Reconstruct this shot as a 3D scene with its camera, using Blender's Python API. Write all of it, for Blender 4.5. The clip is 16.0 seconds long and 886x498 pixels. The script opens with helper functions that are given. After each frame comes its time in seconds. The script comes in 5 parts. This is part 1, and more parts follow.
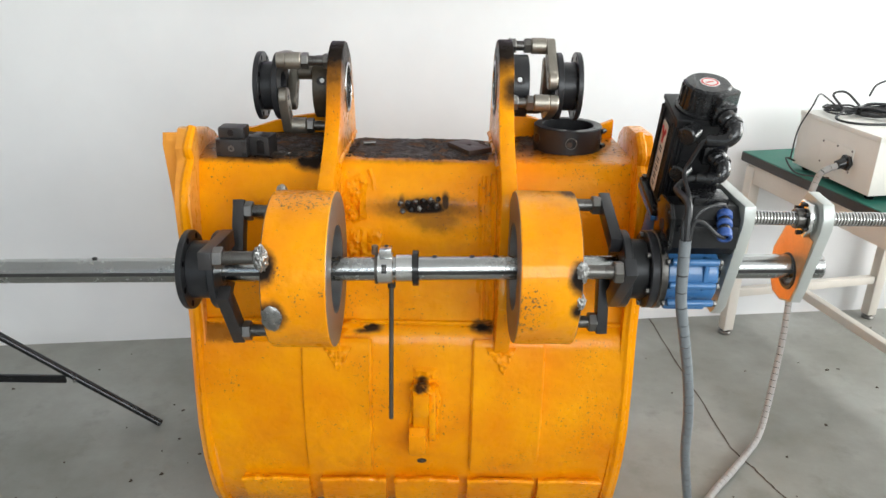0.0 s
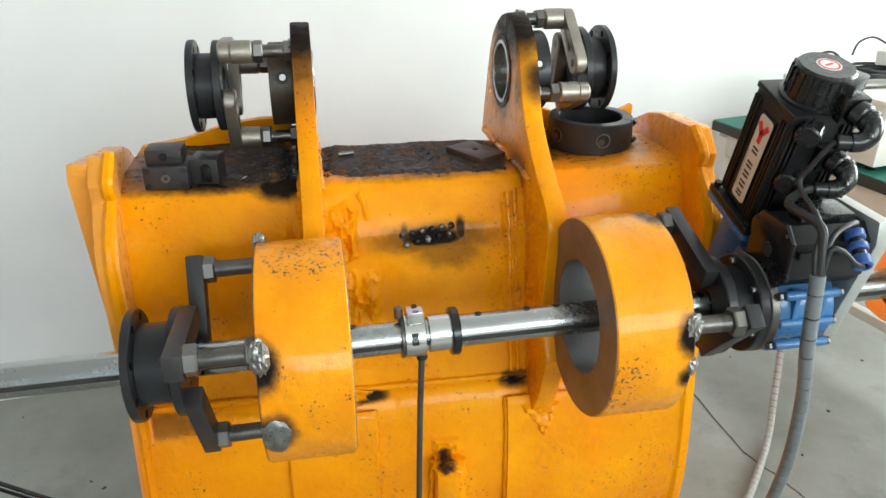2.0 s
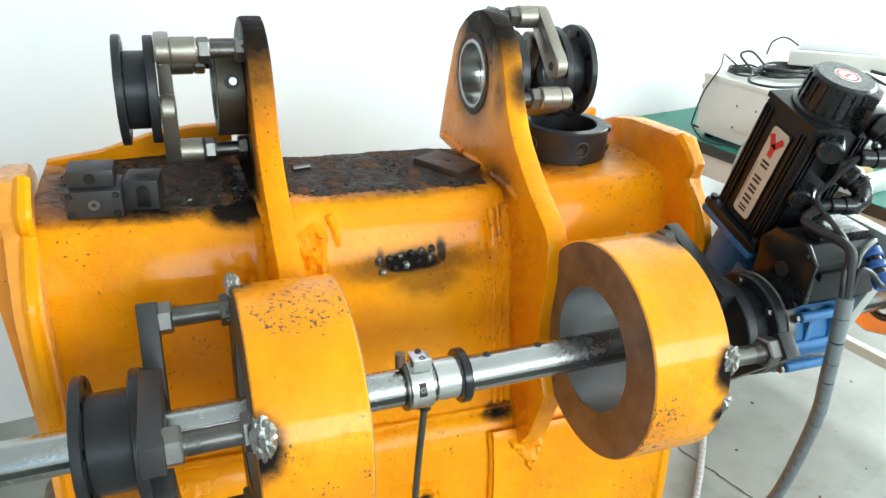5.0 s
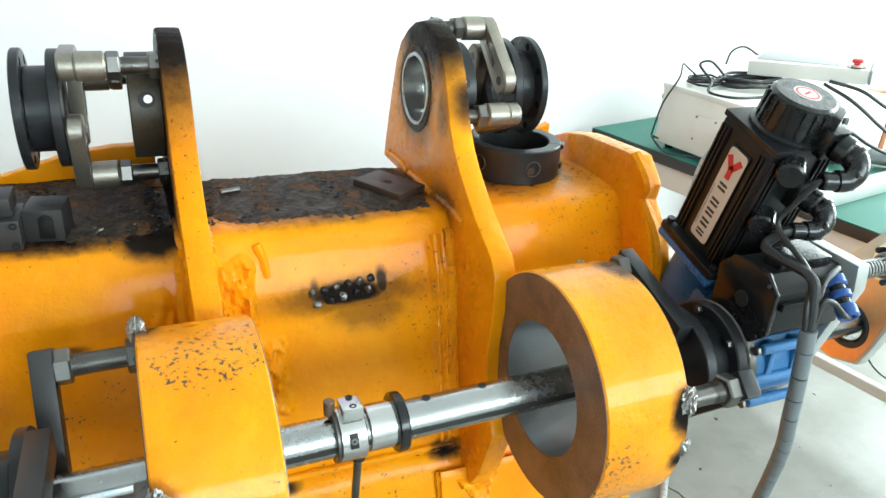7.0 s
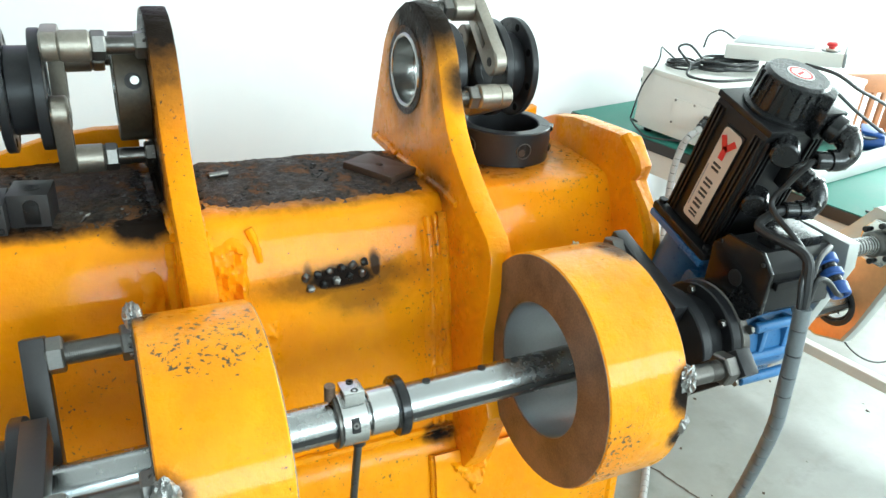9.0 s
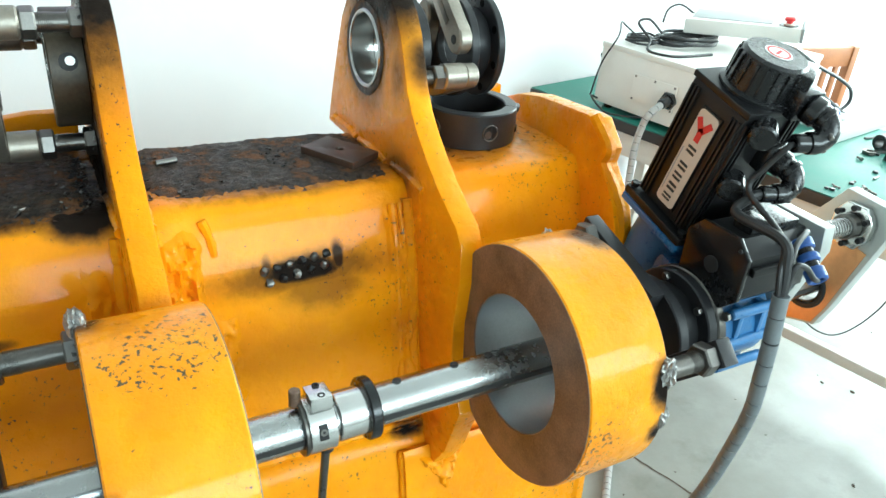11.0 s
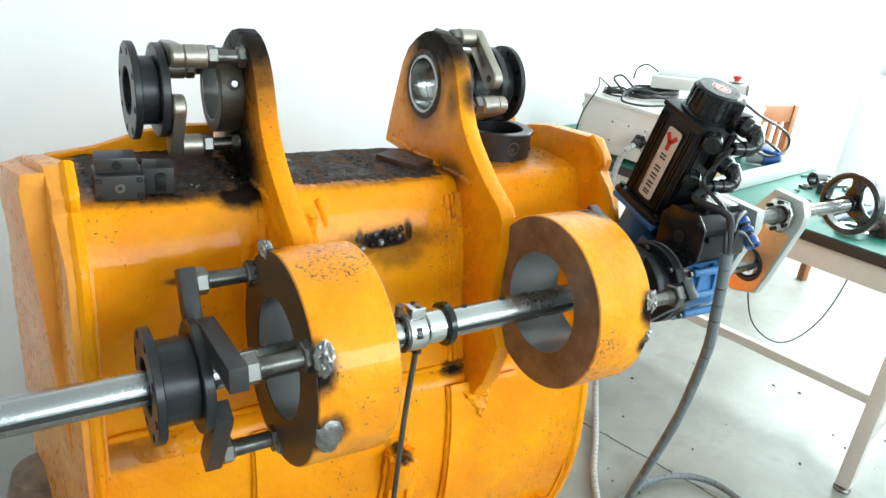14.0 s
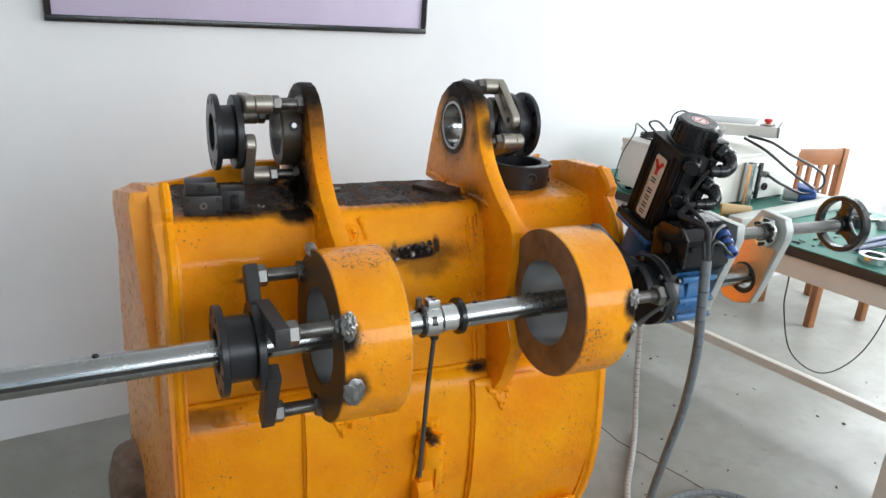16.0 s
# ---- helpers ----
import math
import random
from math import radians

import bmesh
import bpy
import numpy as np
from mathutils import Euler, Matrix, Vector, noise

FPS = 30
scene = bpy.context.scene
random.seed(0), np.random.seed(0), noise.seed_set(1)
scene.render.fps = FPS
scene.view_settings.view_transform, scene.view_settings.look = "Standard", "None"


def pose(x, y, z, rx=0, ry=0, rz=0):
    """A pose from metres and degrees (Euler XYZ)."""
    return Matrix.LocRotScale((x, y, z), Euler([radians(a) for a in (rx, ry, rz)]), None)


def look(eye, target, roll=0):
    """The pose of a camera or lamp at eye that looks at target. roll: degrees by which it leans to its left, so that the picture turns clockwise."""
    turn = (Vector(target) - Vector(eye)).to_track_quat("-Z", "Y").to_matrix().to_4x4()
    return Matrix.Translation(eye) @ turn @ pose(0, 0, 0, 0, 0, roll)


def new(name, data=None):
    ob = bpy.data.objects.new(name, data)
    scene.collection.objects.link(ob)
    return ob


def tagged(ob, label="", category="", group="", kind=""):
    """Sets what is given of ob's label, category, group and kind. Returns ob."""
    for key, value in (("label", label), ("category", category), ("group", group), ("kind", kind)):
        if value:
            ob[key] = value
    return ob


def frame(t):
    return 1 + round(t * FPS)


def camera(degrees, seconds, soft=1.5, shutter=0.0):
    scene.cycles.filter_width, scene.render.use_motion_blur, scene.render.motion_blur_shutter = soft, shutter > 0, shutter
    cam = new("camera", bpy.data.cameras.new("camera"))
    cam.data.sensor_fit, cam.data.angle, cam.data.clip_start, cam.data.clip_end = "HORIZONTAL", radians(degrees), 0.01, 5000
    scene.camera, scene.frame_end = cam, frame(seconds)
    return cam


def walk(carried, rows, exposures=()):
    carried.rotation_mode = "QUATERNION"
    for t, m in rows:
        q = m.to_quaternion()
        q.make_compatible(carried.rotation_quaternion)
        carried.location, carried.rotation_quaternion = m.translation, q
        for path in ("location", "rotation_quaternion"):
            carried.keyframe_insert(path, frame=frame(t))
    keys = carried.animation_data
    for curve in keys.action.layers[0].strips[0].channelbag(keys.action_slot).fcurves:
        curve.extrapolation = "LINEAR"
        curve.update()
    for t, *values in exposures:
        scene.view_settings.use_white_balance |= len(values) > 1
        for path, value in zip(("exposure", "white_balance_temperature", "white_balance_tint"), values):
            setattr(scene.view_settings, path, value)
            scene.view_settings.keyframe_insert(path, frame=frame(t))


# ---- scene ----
cam = camera(61.4, 16.0)
PATH = [
    (0, (0.112, -1.482, 1.585), (0.125, 0.366, 0.82), 1.0),
    (0.5, (0.078, -1.333, 1.573), (0.102, 0.512, 0.802), 0.9),
    (1, (0.078, -1.2, 1.578), (0.146, 0.634, 0.783), 0.5),
    (1.5, (0.013, -1.113, 1.568), (0.172, 0.703, 0.744), 0.4),
    (2, (-0.138, -1.022, 1.565), (0.19, 0.755, 0.706), 0.4),
    (2.5, (-0.245, -0.985, 1.567), (0.266, 0.75, 0.712), 1.0),
    (3, (-0.286, -0.988, 1.568), (0.335, 0.714, 0.721), 2.0),
    (5.5, (-0.283, -0.768, 1.551), (0.383, 0.898, 0.667), 3.6),
    (6, (-0.247, -0.744, 1.559), (0.438, 0.914, 0.675), 3.6),
    (6.5, (-0.211, -0.733, 1.551), (0.499, 0.919, 0.677), 3.6),
    (7, (-0.209, -0.739, 1.551), (0.529, 0.908, 0.688), 4.0),
    (7.5, (-0.237, -0.769, 1.551), (0.515, 0.878, 0.703), 4.1),
    (8, (-0.263, -0.776, 1.553), (0.51, 0.861, 0.703), 4.6),
    (8.5, (-0.268, -0.764, 1.55), (0.519, 0.859, 0.687), 4.8),
    (9, (-0.24, -0.72, 1.54), (0.566, 0.879, 0.65), 4.6),
    (9.5, (-0.199, -0.649, 1.536), (0.631, 0.921, 0.617), 4.5),
    (12, (-0.349, -0.697, 1.534), (0.629, 0.784, 0.611), 7.0),
    (12.5, (-0.451, -0.758, 1.534), (0.574, 0.716, 0.652), 7.4),
    (13, (-0.53, -0.836, 1.541), (0.518, 0.64, 0.69), 7.5),
    (13.5, (-0.565, -0.894, 1.543), (0.477, 0.604, 0.724), 7.4),
    (14, (-0.567, -0.961, 1.56), (0.436, 0.579, 0.771), 6.9),
    (14.5, (-0.563, -1.084, 1.568), (0.39, 0.504, 0.813), 6.1),
    (15, (-0.565, -1.208, 1.571), (0.33, 0.431, 0.854), 5.1),
    (15.5, (-0.579, -1.269, 1.576), (0.271, 0.407, 0.892), 4.6),
    (16, (-0.59, -1.283, 1.578), (0.232, 0.417, 0.916), 4.2),
]
walk(cam, [(t, look(eye, target, roll)) for t, eye, target, roll in PATH],
     [(0, 0.23, 6350, 6), (1.5, 0.25, 6350, 2), (3, 0.56, 6050, -3), (5.5, 0.68, 5900, -6), (9, 0.70, 5780, -9), (12.5, 0.71, 5650, -12), (14, 0.60, 5850, -6), (15, 0.45, 6000, 0), (15.5, 0.18, 6070, 5), (16, -0.04, 6060, 6)])


# ---- world, light, exposure ----
WALL_YAW = 6.7          # the back wall against the boring bar, degrees
world = bpy.data.worlds.new("world")
scene.world = world
world.use_nodes = True
wn = world.node_tree.nodes
sky = wn.new("ShaderNodeTexSky")
sky.sky_type, sky.sun_disc = "NISHITA", False
sky.sun_elevation, sky.sun_rotation = radians(40), radians(120)
wn["Background"].inputs["Strength"].default_value = 0.12
world.node_tree.links.new(sky.outputs[0], wn["Background"].inputs[0])


def window_light(name, where, toward, w, h, watts, colour):
    d = bpy.data.lights.new(name, "AREA")
    d.shape, d.size, d.size_y, d.energy, d.color = "RECTANGLE", w, h, watts, colour
    o = new(name, d)
    o.matrix_world = look(where, toward)
    return o


window_light("daylight_side", (4.55, 0.2, 1.9), (0, 0.2, 0.9), 3.6, 1.9, 208, (1.0, 0.985, 0.96))
window_light("daylight_rear", (1.6, -4.35, 2.35), (0.3, 0, 0.9), 4.2, 1.4, 138, (0.97, 0.985, 1.0))


# ---- materials ----
def mat(name):
    m = bpy.data.materials.new(name)
    m.use_nodes = True
    return m, m.node_tree.nodes, m.node_tree.links, m.node_tree.nodes["Principled BSDF"]


def noise_tex(N, L, scale, detail=4, rough=0.55, coord=None, kind="NOISE"):
    t = N.new("ShaderNodeTexNoise")
    t.inputs["Scale"].default_value, t.inputs["Detail"].default_value, t.inputs["Roughness"].default_value = scale, detail, rough
    if coord:
        L.new(coord, t.inputs["Vector"])
    return t


def ramp(N, L, src, stops):
    r = N.new("ShaderNodeValToRGB")
    e = r.color_ramp.elements
    while len(e) < len(stops):
        e.new(0.5)
    for el, (p, c) in zip(e, stops):
        el.position, el.color = p, (*c, 1) if len(c) == 3 else (c[0], c[0], c[0], 1)
    L.new(src, r.inputs[0])
    return r


def mix(N, L, fac, a, b):
    m = N.new("ShaderNodeMix")
    m.data_type = "RGBA"
    for k, v in ((0, fac), (6, a), (7, b)):
        if isinstance(v, (int, float)):
            m.inputs[k].default_value = v
        elif isinstance(v, tuple):
            m.inputs[k].default_value = (*v, 1)
        else:
            L.new(v, m.inputs[k])
    return m.outputs[2]


def maths(N, L, op, a, b=0.0, clamp=False):
    m = N.new("ShaderNodeMath")
    m.operation, m.use_clamp = op, clamp
    for k, v in ((0, a), (1, b)):
        if isinstance(v, (int, float)):
            m.inputs[k].default_value = v
        else:
            L.new(v, m.inputs[k])
    return m.outputs[0]


def bump(N, L, B, height, strength, dist=0.002):
    b = N.new("ShaderNodeBump")
    b.inputs["Strength"].default_value, b.inputs["Distance"].default_value = strength, dist
    L.new(height, b.inputs["Height"])
    L.new(b.outputs[0], B.inputs["Normal"])


def plain(name, colour, rough=0.5, metal=0.0, vary=0.15, scale=40, rel=0.15, coat=0.0, spec=0.5):
    """A plain material with two scales of variation and a fine relief."""
    m, N, L, B = mat(name)
    pos = N.new("ShaderNodeNewGeometry").outputs["Position"]
    big, fine = noise_tex(N, L, scale * 0.2, 3, coord=pos), noise_tex(N, L, scale * 4, 5, coord=pos)
    both = maths(N, L, "ADD", maths(N, L, "MULTIPLY", big.outputs[0], 0.6), maths(N, L, "MULTIPLY", fine.outputs[0], 0.4))
    lo, hi = tuple(c * (1 - vary) for c in colour), tuple(min(1, c * (1 + vary)) for c in colour)
    r = ramp(N, L, both, [(0.3, lo), (0.7, hi)])
    L.new(r.outputs[0], B.inputs["Base Color"])
    rr = ramp(N, L, both, [(0.3, (max(0.03, rough - 0.08),)), (0.7, (min(1, rough + 0.1),))])
    L.new(rr.outputs[0], B.inputs["Roughness"])
    B.inputs["Metallic"].default_value = metal
    B.inputs["Coat Weight"].default_value = coat
    B.inputs["Specular IOR Level"].default_value = spec
    bump(N, L, B, fine.outputs[0], rel, 0.001)
    return m


def paint(name, soot=(), chips=0.5, gloss=1.0, tint=(0.86, 0.295, 0.0008), ragged=0.9):
    """Thick yellow machine paint: brush relief, chips to bare dark steel, and soot of given places and sizes."""
    m, N, L, B = mat(name)
    pos = N.new("ShaderNodeNewGeometry").outputs["Position"]
    big, mid, fine = noise_tex(N, L, 5, 4, coord=pos), noise_tex(N, L, 45, 5, 0.6, pos), noise_tex(N, L, 260, 3, 0.6, pos)
    col = ramp(N, L, big.outputs[0], [(0.3, tuple(c * k for c, k in zip(tint, (0.88, 0.76, 1)))), (0.7, tuple(c * k for c, k in zip(tint, (1.06, 1.26, 1.2))))]).outputs[0]
    streak = ramp(N, L, mid.outputs[0], [(0.35, (0,)), (0.75, (1,))]).outputs[0]
    col = mix(N, L, maths(N, L, "MULTIPLY", streak, 0.28), col, tuple(c * k for c, k in zip(tint, (0.8, 0.7, 1))))
    # chips
    cz = noise_tex(N, L, 175, 4, 0.6, pos)
    where = ramp(N, L, noise_tex(N, L, 7, 2, 0.5, pos).outputs[0], [(0.5, (0,)), (0.60, (1,))]).outputs[0]
    chip = ramp(N, L, maths(N, L, "ADD", cz.outputs[0], maths(N, L, "MULTIPLY", where, 0.085 * chips)), [(0.705, (0,)), (0.72, (1,))]).outputs[0]
    col = mix(N, L, chip, col, (0.06, 0.05, 0.04))
    rough = 0.30
    if soot:
        total = None
        for (x, y, z), (rx, ry, rz), power in soot:
            v = N.new("ShaderNodeVectorMath")
            v.operation = "SUBTRACT"
            L.new(pos, v.inputs[0])
            v.inputs[1].default_value = (x, y, z)
            d = N.new("ShaderNodeVectorMath")
            d.operation = "DIVIDE"
            L.new(v.outputs[0], d.inputs[0])
            d.inputs[1].default_value = (rx, ry, rz)
            ln = N.new("ShaderNodeVectorMath")
            ln.operation = "LENGTH"
            L.new(d.outputs[0], ln.inputs[0])
            wob = maths(N, L, "ADD", ln.outputs["Value"], maths(N, L, "MULTIPLY", maths(N, L, "SUBTRACT", maths(N, L, "ADD", maths(N, L, "MULTIPLY", mid.outputs[0], 0.5), maths(N, L, "MULTIPLY", noise_tex(N, L, 14, 5, 0.6, pos).outputs[0], 0.5)), 0.5), ragged))
            f = maths(N, L, "MULTIPLY", ramp(N, L, wob, [(0.42, (1,)), (0.68, (0.5,)), (1.0, (0,))]).outputs[0], power)
            total = f if total is None else maths(N, L, "MAXIMUM", total, f)
        col = mix(N, L, total, col, (0.13, 0.055, 0.022))
        col = mix(N, L, ramp(N, L, total, [(0.15, (0,)), (0.85, (1,))]).outputs[0], col, (0.016, 0.012, 0.010))
    L.new(col, B.inputs["Base Color"])
    rr = ramp(N, L, mid.outputs[0], [(0.3, (rough - 0.1,)), (0.7, (rough + 0.14,))]).outputs[0]
    L.new(rr, B.inputs["Roughness"])
    B.inputs["IOR"].default_value = 1.42
    # Reflections are coloured orange in the material, so highlights stay saturated.
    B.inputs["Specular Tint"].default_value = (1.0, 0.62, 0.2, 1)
    clean = maths(N, L, "SUBTRACT", 1.0, total) if soot else None
    if soot:
        L.new(maths(N, L, "MULTIPLY", clean, 0.36 * gloss), B.inputs["Specular IOR Level"])
        L.new(maths(N, L, "MULTIPLY", clean, 0.20 * gloss), B.inputs["Coat Weight"])
    else:
        B.inputs["Specular IOR Level"].default_value, B.inputs["Coat Weight"].default_value = 0.34, 0.18
    low = noise_tex(N, L, 13, 3, 0.5, pos)
    lumpy = ramp(N, L, noise_tex(N, L, 6.5, 3, 0.5, pos).outputs[0], [(0.45, (0.25,)), (0.66, (1.0,))]).outputs[0]
    hgt = maths(N, L, "ADD", maths(N, L, "MULTIPLY", low.outputs[0], 1.7), maths(N, L, "MULTIPLY", maths(N, L, "MULTIPLY", mid.outputs[0], lumpy), 1.0))
    hgt = maths(N, L, "ADD", hgt, maths(N, L, "MULTIPLY", fine.outputs[0], 0.16))
    hgt = maths(N, L, "SUBTRACT", hgt, maths(N, L, "MULTIPLY", chip, 0.3))
    bump(N, L, B, hgt, 0.7, 0.005)
    B.inputs["Coat Roughness"].default_value = 0.08
    return m


SOOT_SHELL = [((0.072, 0.23, 0.984), (0.088, 0.2, 0.028), 1.0), ((0.128, 0.23, 0.996), (0.015, 0.2, 0.030), 0.8), ((0.022, 0.23, 0.990), (0.014, 0.2, 0.028), 0.7),
              ((0.075, 0.23, 0.98), (0.18, 0.2, 0.042), 0.5), ((0.10, 0.23, 0.955), (0.10, 0.2, 0.05), 0.42),
              ((0.225, 0.18, 0.695), (0.045, 0.06, 0.022), 1.0), ((-0.06, 0.17, 0.69), (0.05, 0.06, 0.014), 0.8), ((-0.45, 0.16, 0.675), (0.13, 0.1, 0.03), 0.45),
              ((-0.30, 0.42, 1.085), (0.30, 0.24, 0.016), 0.9), ((0.07, 0.42, 1.085), (0.34, 0.17, 0.016), 0.9), ((0.40, 0.46, 1.085), (0.26, 0.18, 0.016), 0.7),
              ((-0.20, 0.30, 1.085), (0.07, 0.1, 0.035), 0.9), ((0.076, 0.08, 0.572), (0.024, 0.1, 0.012), 0.75), ((-0.32, 0.22, 0.955), (0.035, 0.1, 0.010), 0.55)]
SOOT_EAR = [((-0.145, 0.44, 1.40), (0.16, 0.30, 0.26), 0.9), ((-0.16, 0.42, 1.19), (0.035, 0.11, 0.12), 0.65), ((0.27, 0.43, 1.375), (0.16, 0.24, 0.15), 0.9), ((-0.175, 0.42, 1.11), (0.06, 0.18, 0.14), 1.0),
            ((0.252, 0.453, 1.242), (0.03, 0.122, 0.125), 0.72), ((0.285, 0.33, 1.235), (0.05, 0.05, 0.08), 0.9), ((0.24, 0.30, 1.09), (0.05, 0.09, 0.05), 0.5)]
SOOT_RING = [((-0.225, -0.175, 0.998), (0.034, 0.05, 0.045), 1.0), ((-0.215, -0.18, 0.90), (0.040, 0.05, 0.044), 1.0), ((0.39, -0.17, 0.985), (0.032, 0.05, 0.042), 1.0),
             ((0.39, -0.16, 0.92), (0.026, 0.05, 0.03), 1.0), ((-0.21, -0.08, 0.775), (0.03, 0.05, 0.03), 0.9), ((0.385, 0.0, 1.10), (0.035, 0.06, 0.04), 0.7),
             ((-0.225, 0.05, 1.09), (0.03, 0.05, 0.04), 0.7)]
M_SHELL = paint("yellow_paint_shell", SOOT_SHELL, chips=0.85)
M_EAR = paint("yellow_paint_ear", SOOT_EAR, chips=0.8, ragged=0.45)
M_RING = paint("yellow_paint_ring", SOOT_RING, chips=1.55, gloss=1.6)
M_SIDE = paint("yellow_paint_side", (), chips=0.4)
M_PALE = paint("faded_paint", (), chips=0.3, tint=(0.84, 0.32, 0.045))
M_RUST = plain("rusty_face", (0.185, 0.118, 0.080), 0.42, 0.3, 0.7, 100, 0.35)
M_DULL = plain("dull_steel_face", (0.17, 0.155, 0.145), 0.42, 0.5, 0.3, 45, 0.2)
# Darker brown for the left ring's outer end face and the left seat ring.
M_DARKFACE = plain("dark_brown_face", (0.055, 0.042, 0.026), 0.45, 0.2, 0.5, 45, 0.35)
M_DARKPLATE = plain("brown_steel_plate", (0.075, 0.048, 0.036), 0.45, 0.3, 0.3, 50, 0.2)


def dirt_material():
    """Oily crust: black and grey-brown clots with the rusty plate showing through in places."""
    m, N, L, B = mat("oily_dirt")
    pos = N.new("ShaderNodeNewGeometry").outputs["Position"]
    big, mid, fine = noise_tex(N, L, 22, 5, 0.65, pos), noise_tex(N, L, 95, 5, 0.65, pos), noise_tex(N, L, 420, 3, 0.6, pos)
    col = ramp(N, L, mid.outputs[0], [(0.34, (0.010, 0.008, 0.007)), (0.52, (0.040, 0.029, 0.022)), (0.70, (0.095, 0.066, 0.045))]).outputs[0]
    bare = ramp(N, L, big.outputs[0], [(0.54, (0,)), (0.64, (1,))]).outputs[0]
    col = mix(N, L, maths(N, L, "MULTIPLY", bare, 0.75), col, (0.20, 0.085, 0.030))
    L.new(col, B.inputs["Base Color"])
    L.new(ramp(N, L, big.outputs[0], [(0.35, (0.30,)), (0.6, (0.75,))]).outputs[0], B.inputs["Roughness"])
    B.inputs["Specular IOR Level"].default_value = 0.3
    bump(N, L, B, maths(N, L, "ADD", mid.outputs[0], maths(N, L, "MULTIPLY", fine.outputs[0], 0.5)), 1.0, 0.004)
    return m


M_DIRT = dirt_material()
# Near-black for chips and blackened welds, and for discs that paint shade in holes.
M_SWARFHOLE = plain("dark_chips_and_holes", (0.012, 0.011, 0.011), 0.35, 0.4, 0.5, 200, 0.5)
M_HOLE = plain("dark_hole", (0.003, 0.003, 0.003), 0.7, 0.0, 0.2, 60, 0.1, 0.0, 0.1)
M_BLACK = plain("black_oxide_steel", (0.021, 0.021, 0.023), 0.33, 0.1, 0.25, 60, 0.12, 0.0, 0.4)
M_BLACK2 = plain("black_anodised", (0.010, 0.010, 0.011), 0.34, 0.1, 0.2, 50, 0.1, 0.0, 0.4)
M_GREY = plain("grey_machined_block", (0.036, 0.033, 0.033), 0.42, 0.2, 0.2, 50, 0.12)
M_PLASTIC = plain("black_plastic", (0.010, 0.010, 0.011), 0.24, 0.0, 0.2, 50, 0.1, 0.1, 0.45)
M_CABLE = plain("black_cable", (0.018, 0.018, 0.019), 0.45, 0.0, 0.2, 80, 0.15)
M_STEEL = plain("bright_steel", (0.62, 0.62, 0.61), 0.2, 1.0, 0.08, 30, 0.05)
M_BAR = plain("ground_bar_steel", (0.44, 0.45, 0.445), 0.24, 1.0, 0.08, 25, 0.05)
M_BARSLOT = plain("bar_slot", (0.035, 0.034, 0.033), 0.55, 0.3, 0.2, 60, 0.2)
M_BORE = plain("bored_steel", (0.31, 0.315, 0.32), 0.38, 0.9, 0.15, 60, 0.15)
M_NUT = plain("zinc_steel", (0.20, 0.19, 0.178), 0.38, 0.95, 0.2, 80, 0.2)
M_STUD = plain("oiled_steel", (0.14, 0.132, 0.122), 0.33, 0.9, 0.25, 80, 0.25)
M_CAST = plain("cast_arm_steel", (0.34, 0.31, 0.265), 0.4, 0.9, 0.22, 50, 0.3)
# Half-bright cast steel: shade painted on the rear arms, and the cast markings.
M_CASTSHADEMARK = plain("cast_steel_shade_and_marks", (0.17, 0.155, 0.13), 0.42, 0.85, 0.25, 50, 0.3)
M_BUSH = plain("honed_bushing_steel", (0.42, 0.42, 0.41), 0.20, 0.9, 0.15, 40, 0.12)
M_WELD = plain("weld_metal", (0.36, 0.355, 0.345), 0.32, 1.0, 0.5, 120, 0.9)
M_ALU = plain("milled_aluminium", (0.47, 0.485, 0.46), 0.42, 0.45, 0.06, 40, 0.08)
M_COPPER = plain("orange_tinted_steel", (0.70, 0.36, 0.16), 0.42, 0.75, 0.15, 30, 0.1)
M_BLUE = plain("blue_enamel", (0.040, 0.14, 0.32), 0.3, 0.0, 0.2, 40, 0.2, 0.3)
M_BLUEPL = plain("blue_plastic", (0.025, 0.075, 0.27), 0.35, 0.0, 0.1, 60, 0.1)
M_HOSE = plain("grey_spiral_wrap", (0.16, 0.175, 0.185), 0.42, 0.0, 0.12, 60, 0.15)
M_CREAM = plain("cream_label", (0.60, 0.51, 0.42), 0.45, 0.0, 0.06, 60, 0.05)
M_INK = plain("label_ink", (0.03, 0.03, 0.032), 0.5, 0.0, 0.1, 60, 0.05)
M_RED = plain("red_print", (0.60, 0.025, 0.03), 0.45, 0.0, 0.1, 60, 0.05)
M_WHITEBOX = plain("powder_coated_case", (0.66, 0.645, 0.60), 0.45, 0.0, 0.05, 60, 0.15)
M_TABLEFRAME = plain("cream_painted_frame", (0.62, 0.58, 0.52), 0.45, 0.0, 0.06, 40, 0.12)
M_GREEN = plain("green_table_mat", (0.025, 0.155, 0.115), 0.5, 0.0, 0.15, 30, 0.25)
M_EDGE = plain("dark_table_edge", (0.03, 0.022, 0.018), 0.5, 0.0, 0.2, 40, 0.15)
M_WOOD = plain("brown_wood", (0.27, 0.105, 0.035), 0.45, 0.0, 0.3, 35, 0.25)
M_WHITE = plain("white_plastic", (0.72, 0.71, 0.68), 0.4, 0.0, 0.05, 60, 0.08)
M_GREYPL = plain("grey_plastic", (0.30, 0.31, 0.31), 0.45, 0.0, 0.1, 60, 0.1)
M_SCREEN = plain("board_surface", (0.53, 0.46, 0.60), 0.35, 0.0, 0.05, 20, 0.05)
M_TAPE = plain("yellowed_tape", (0.55, 0.40, 0.20), 0.4, 0.0, 0.15, 60, 0.1)
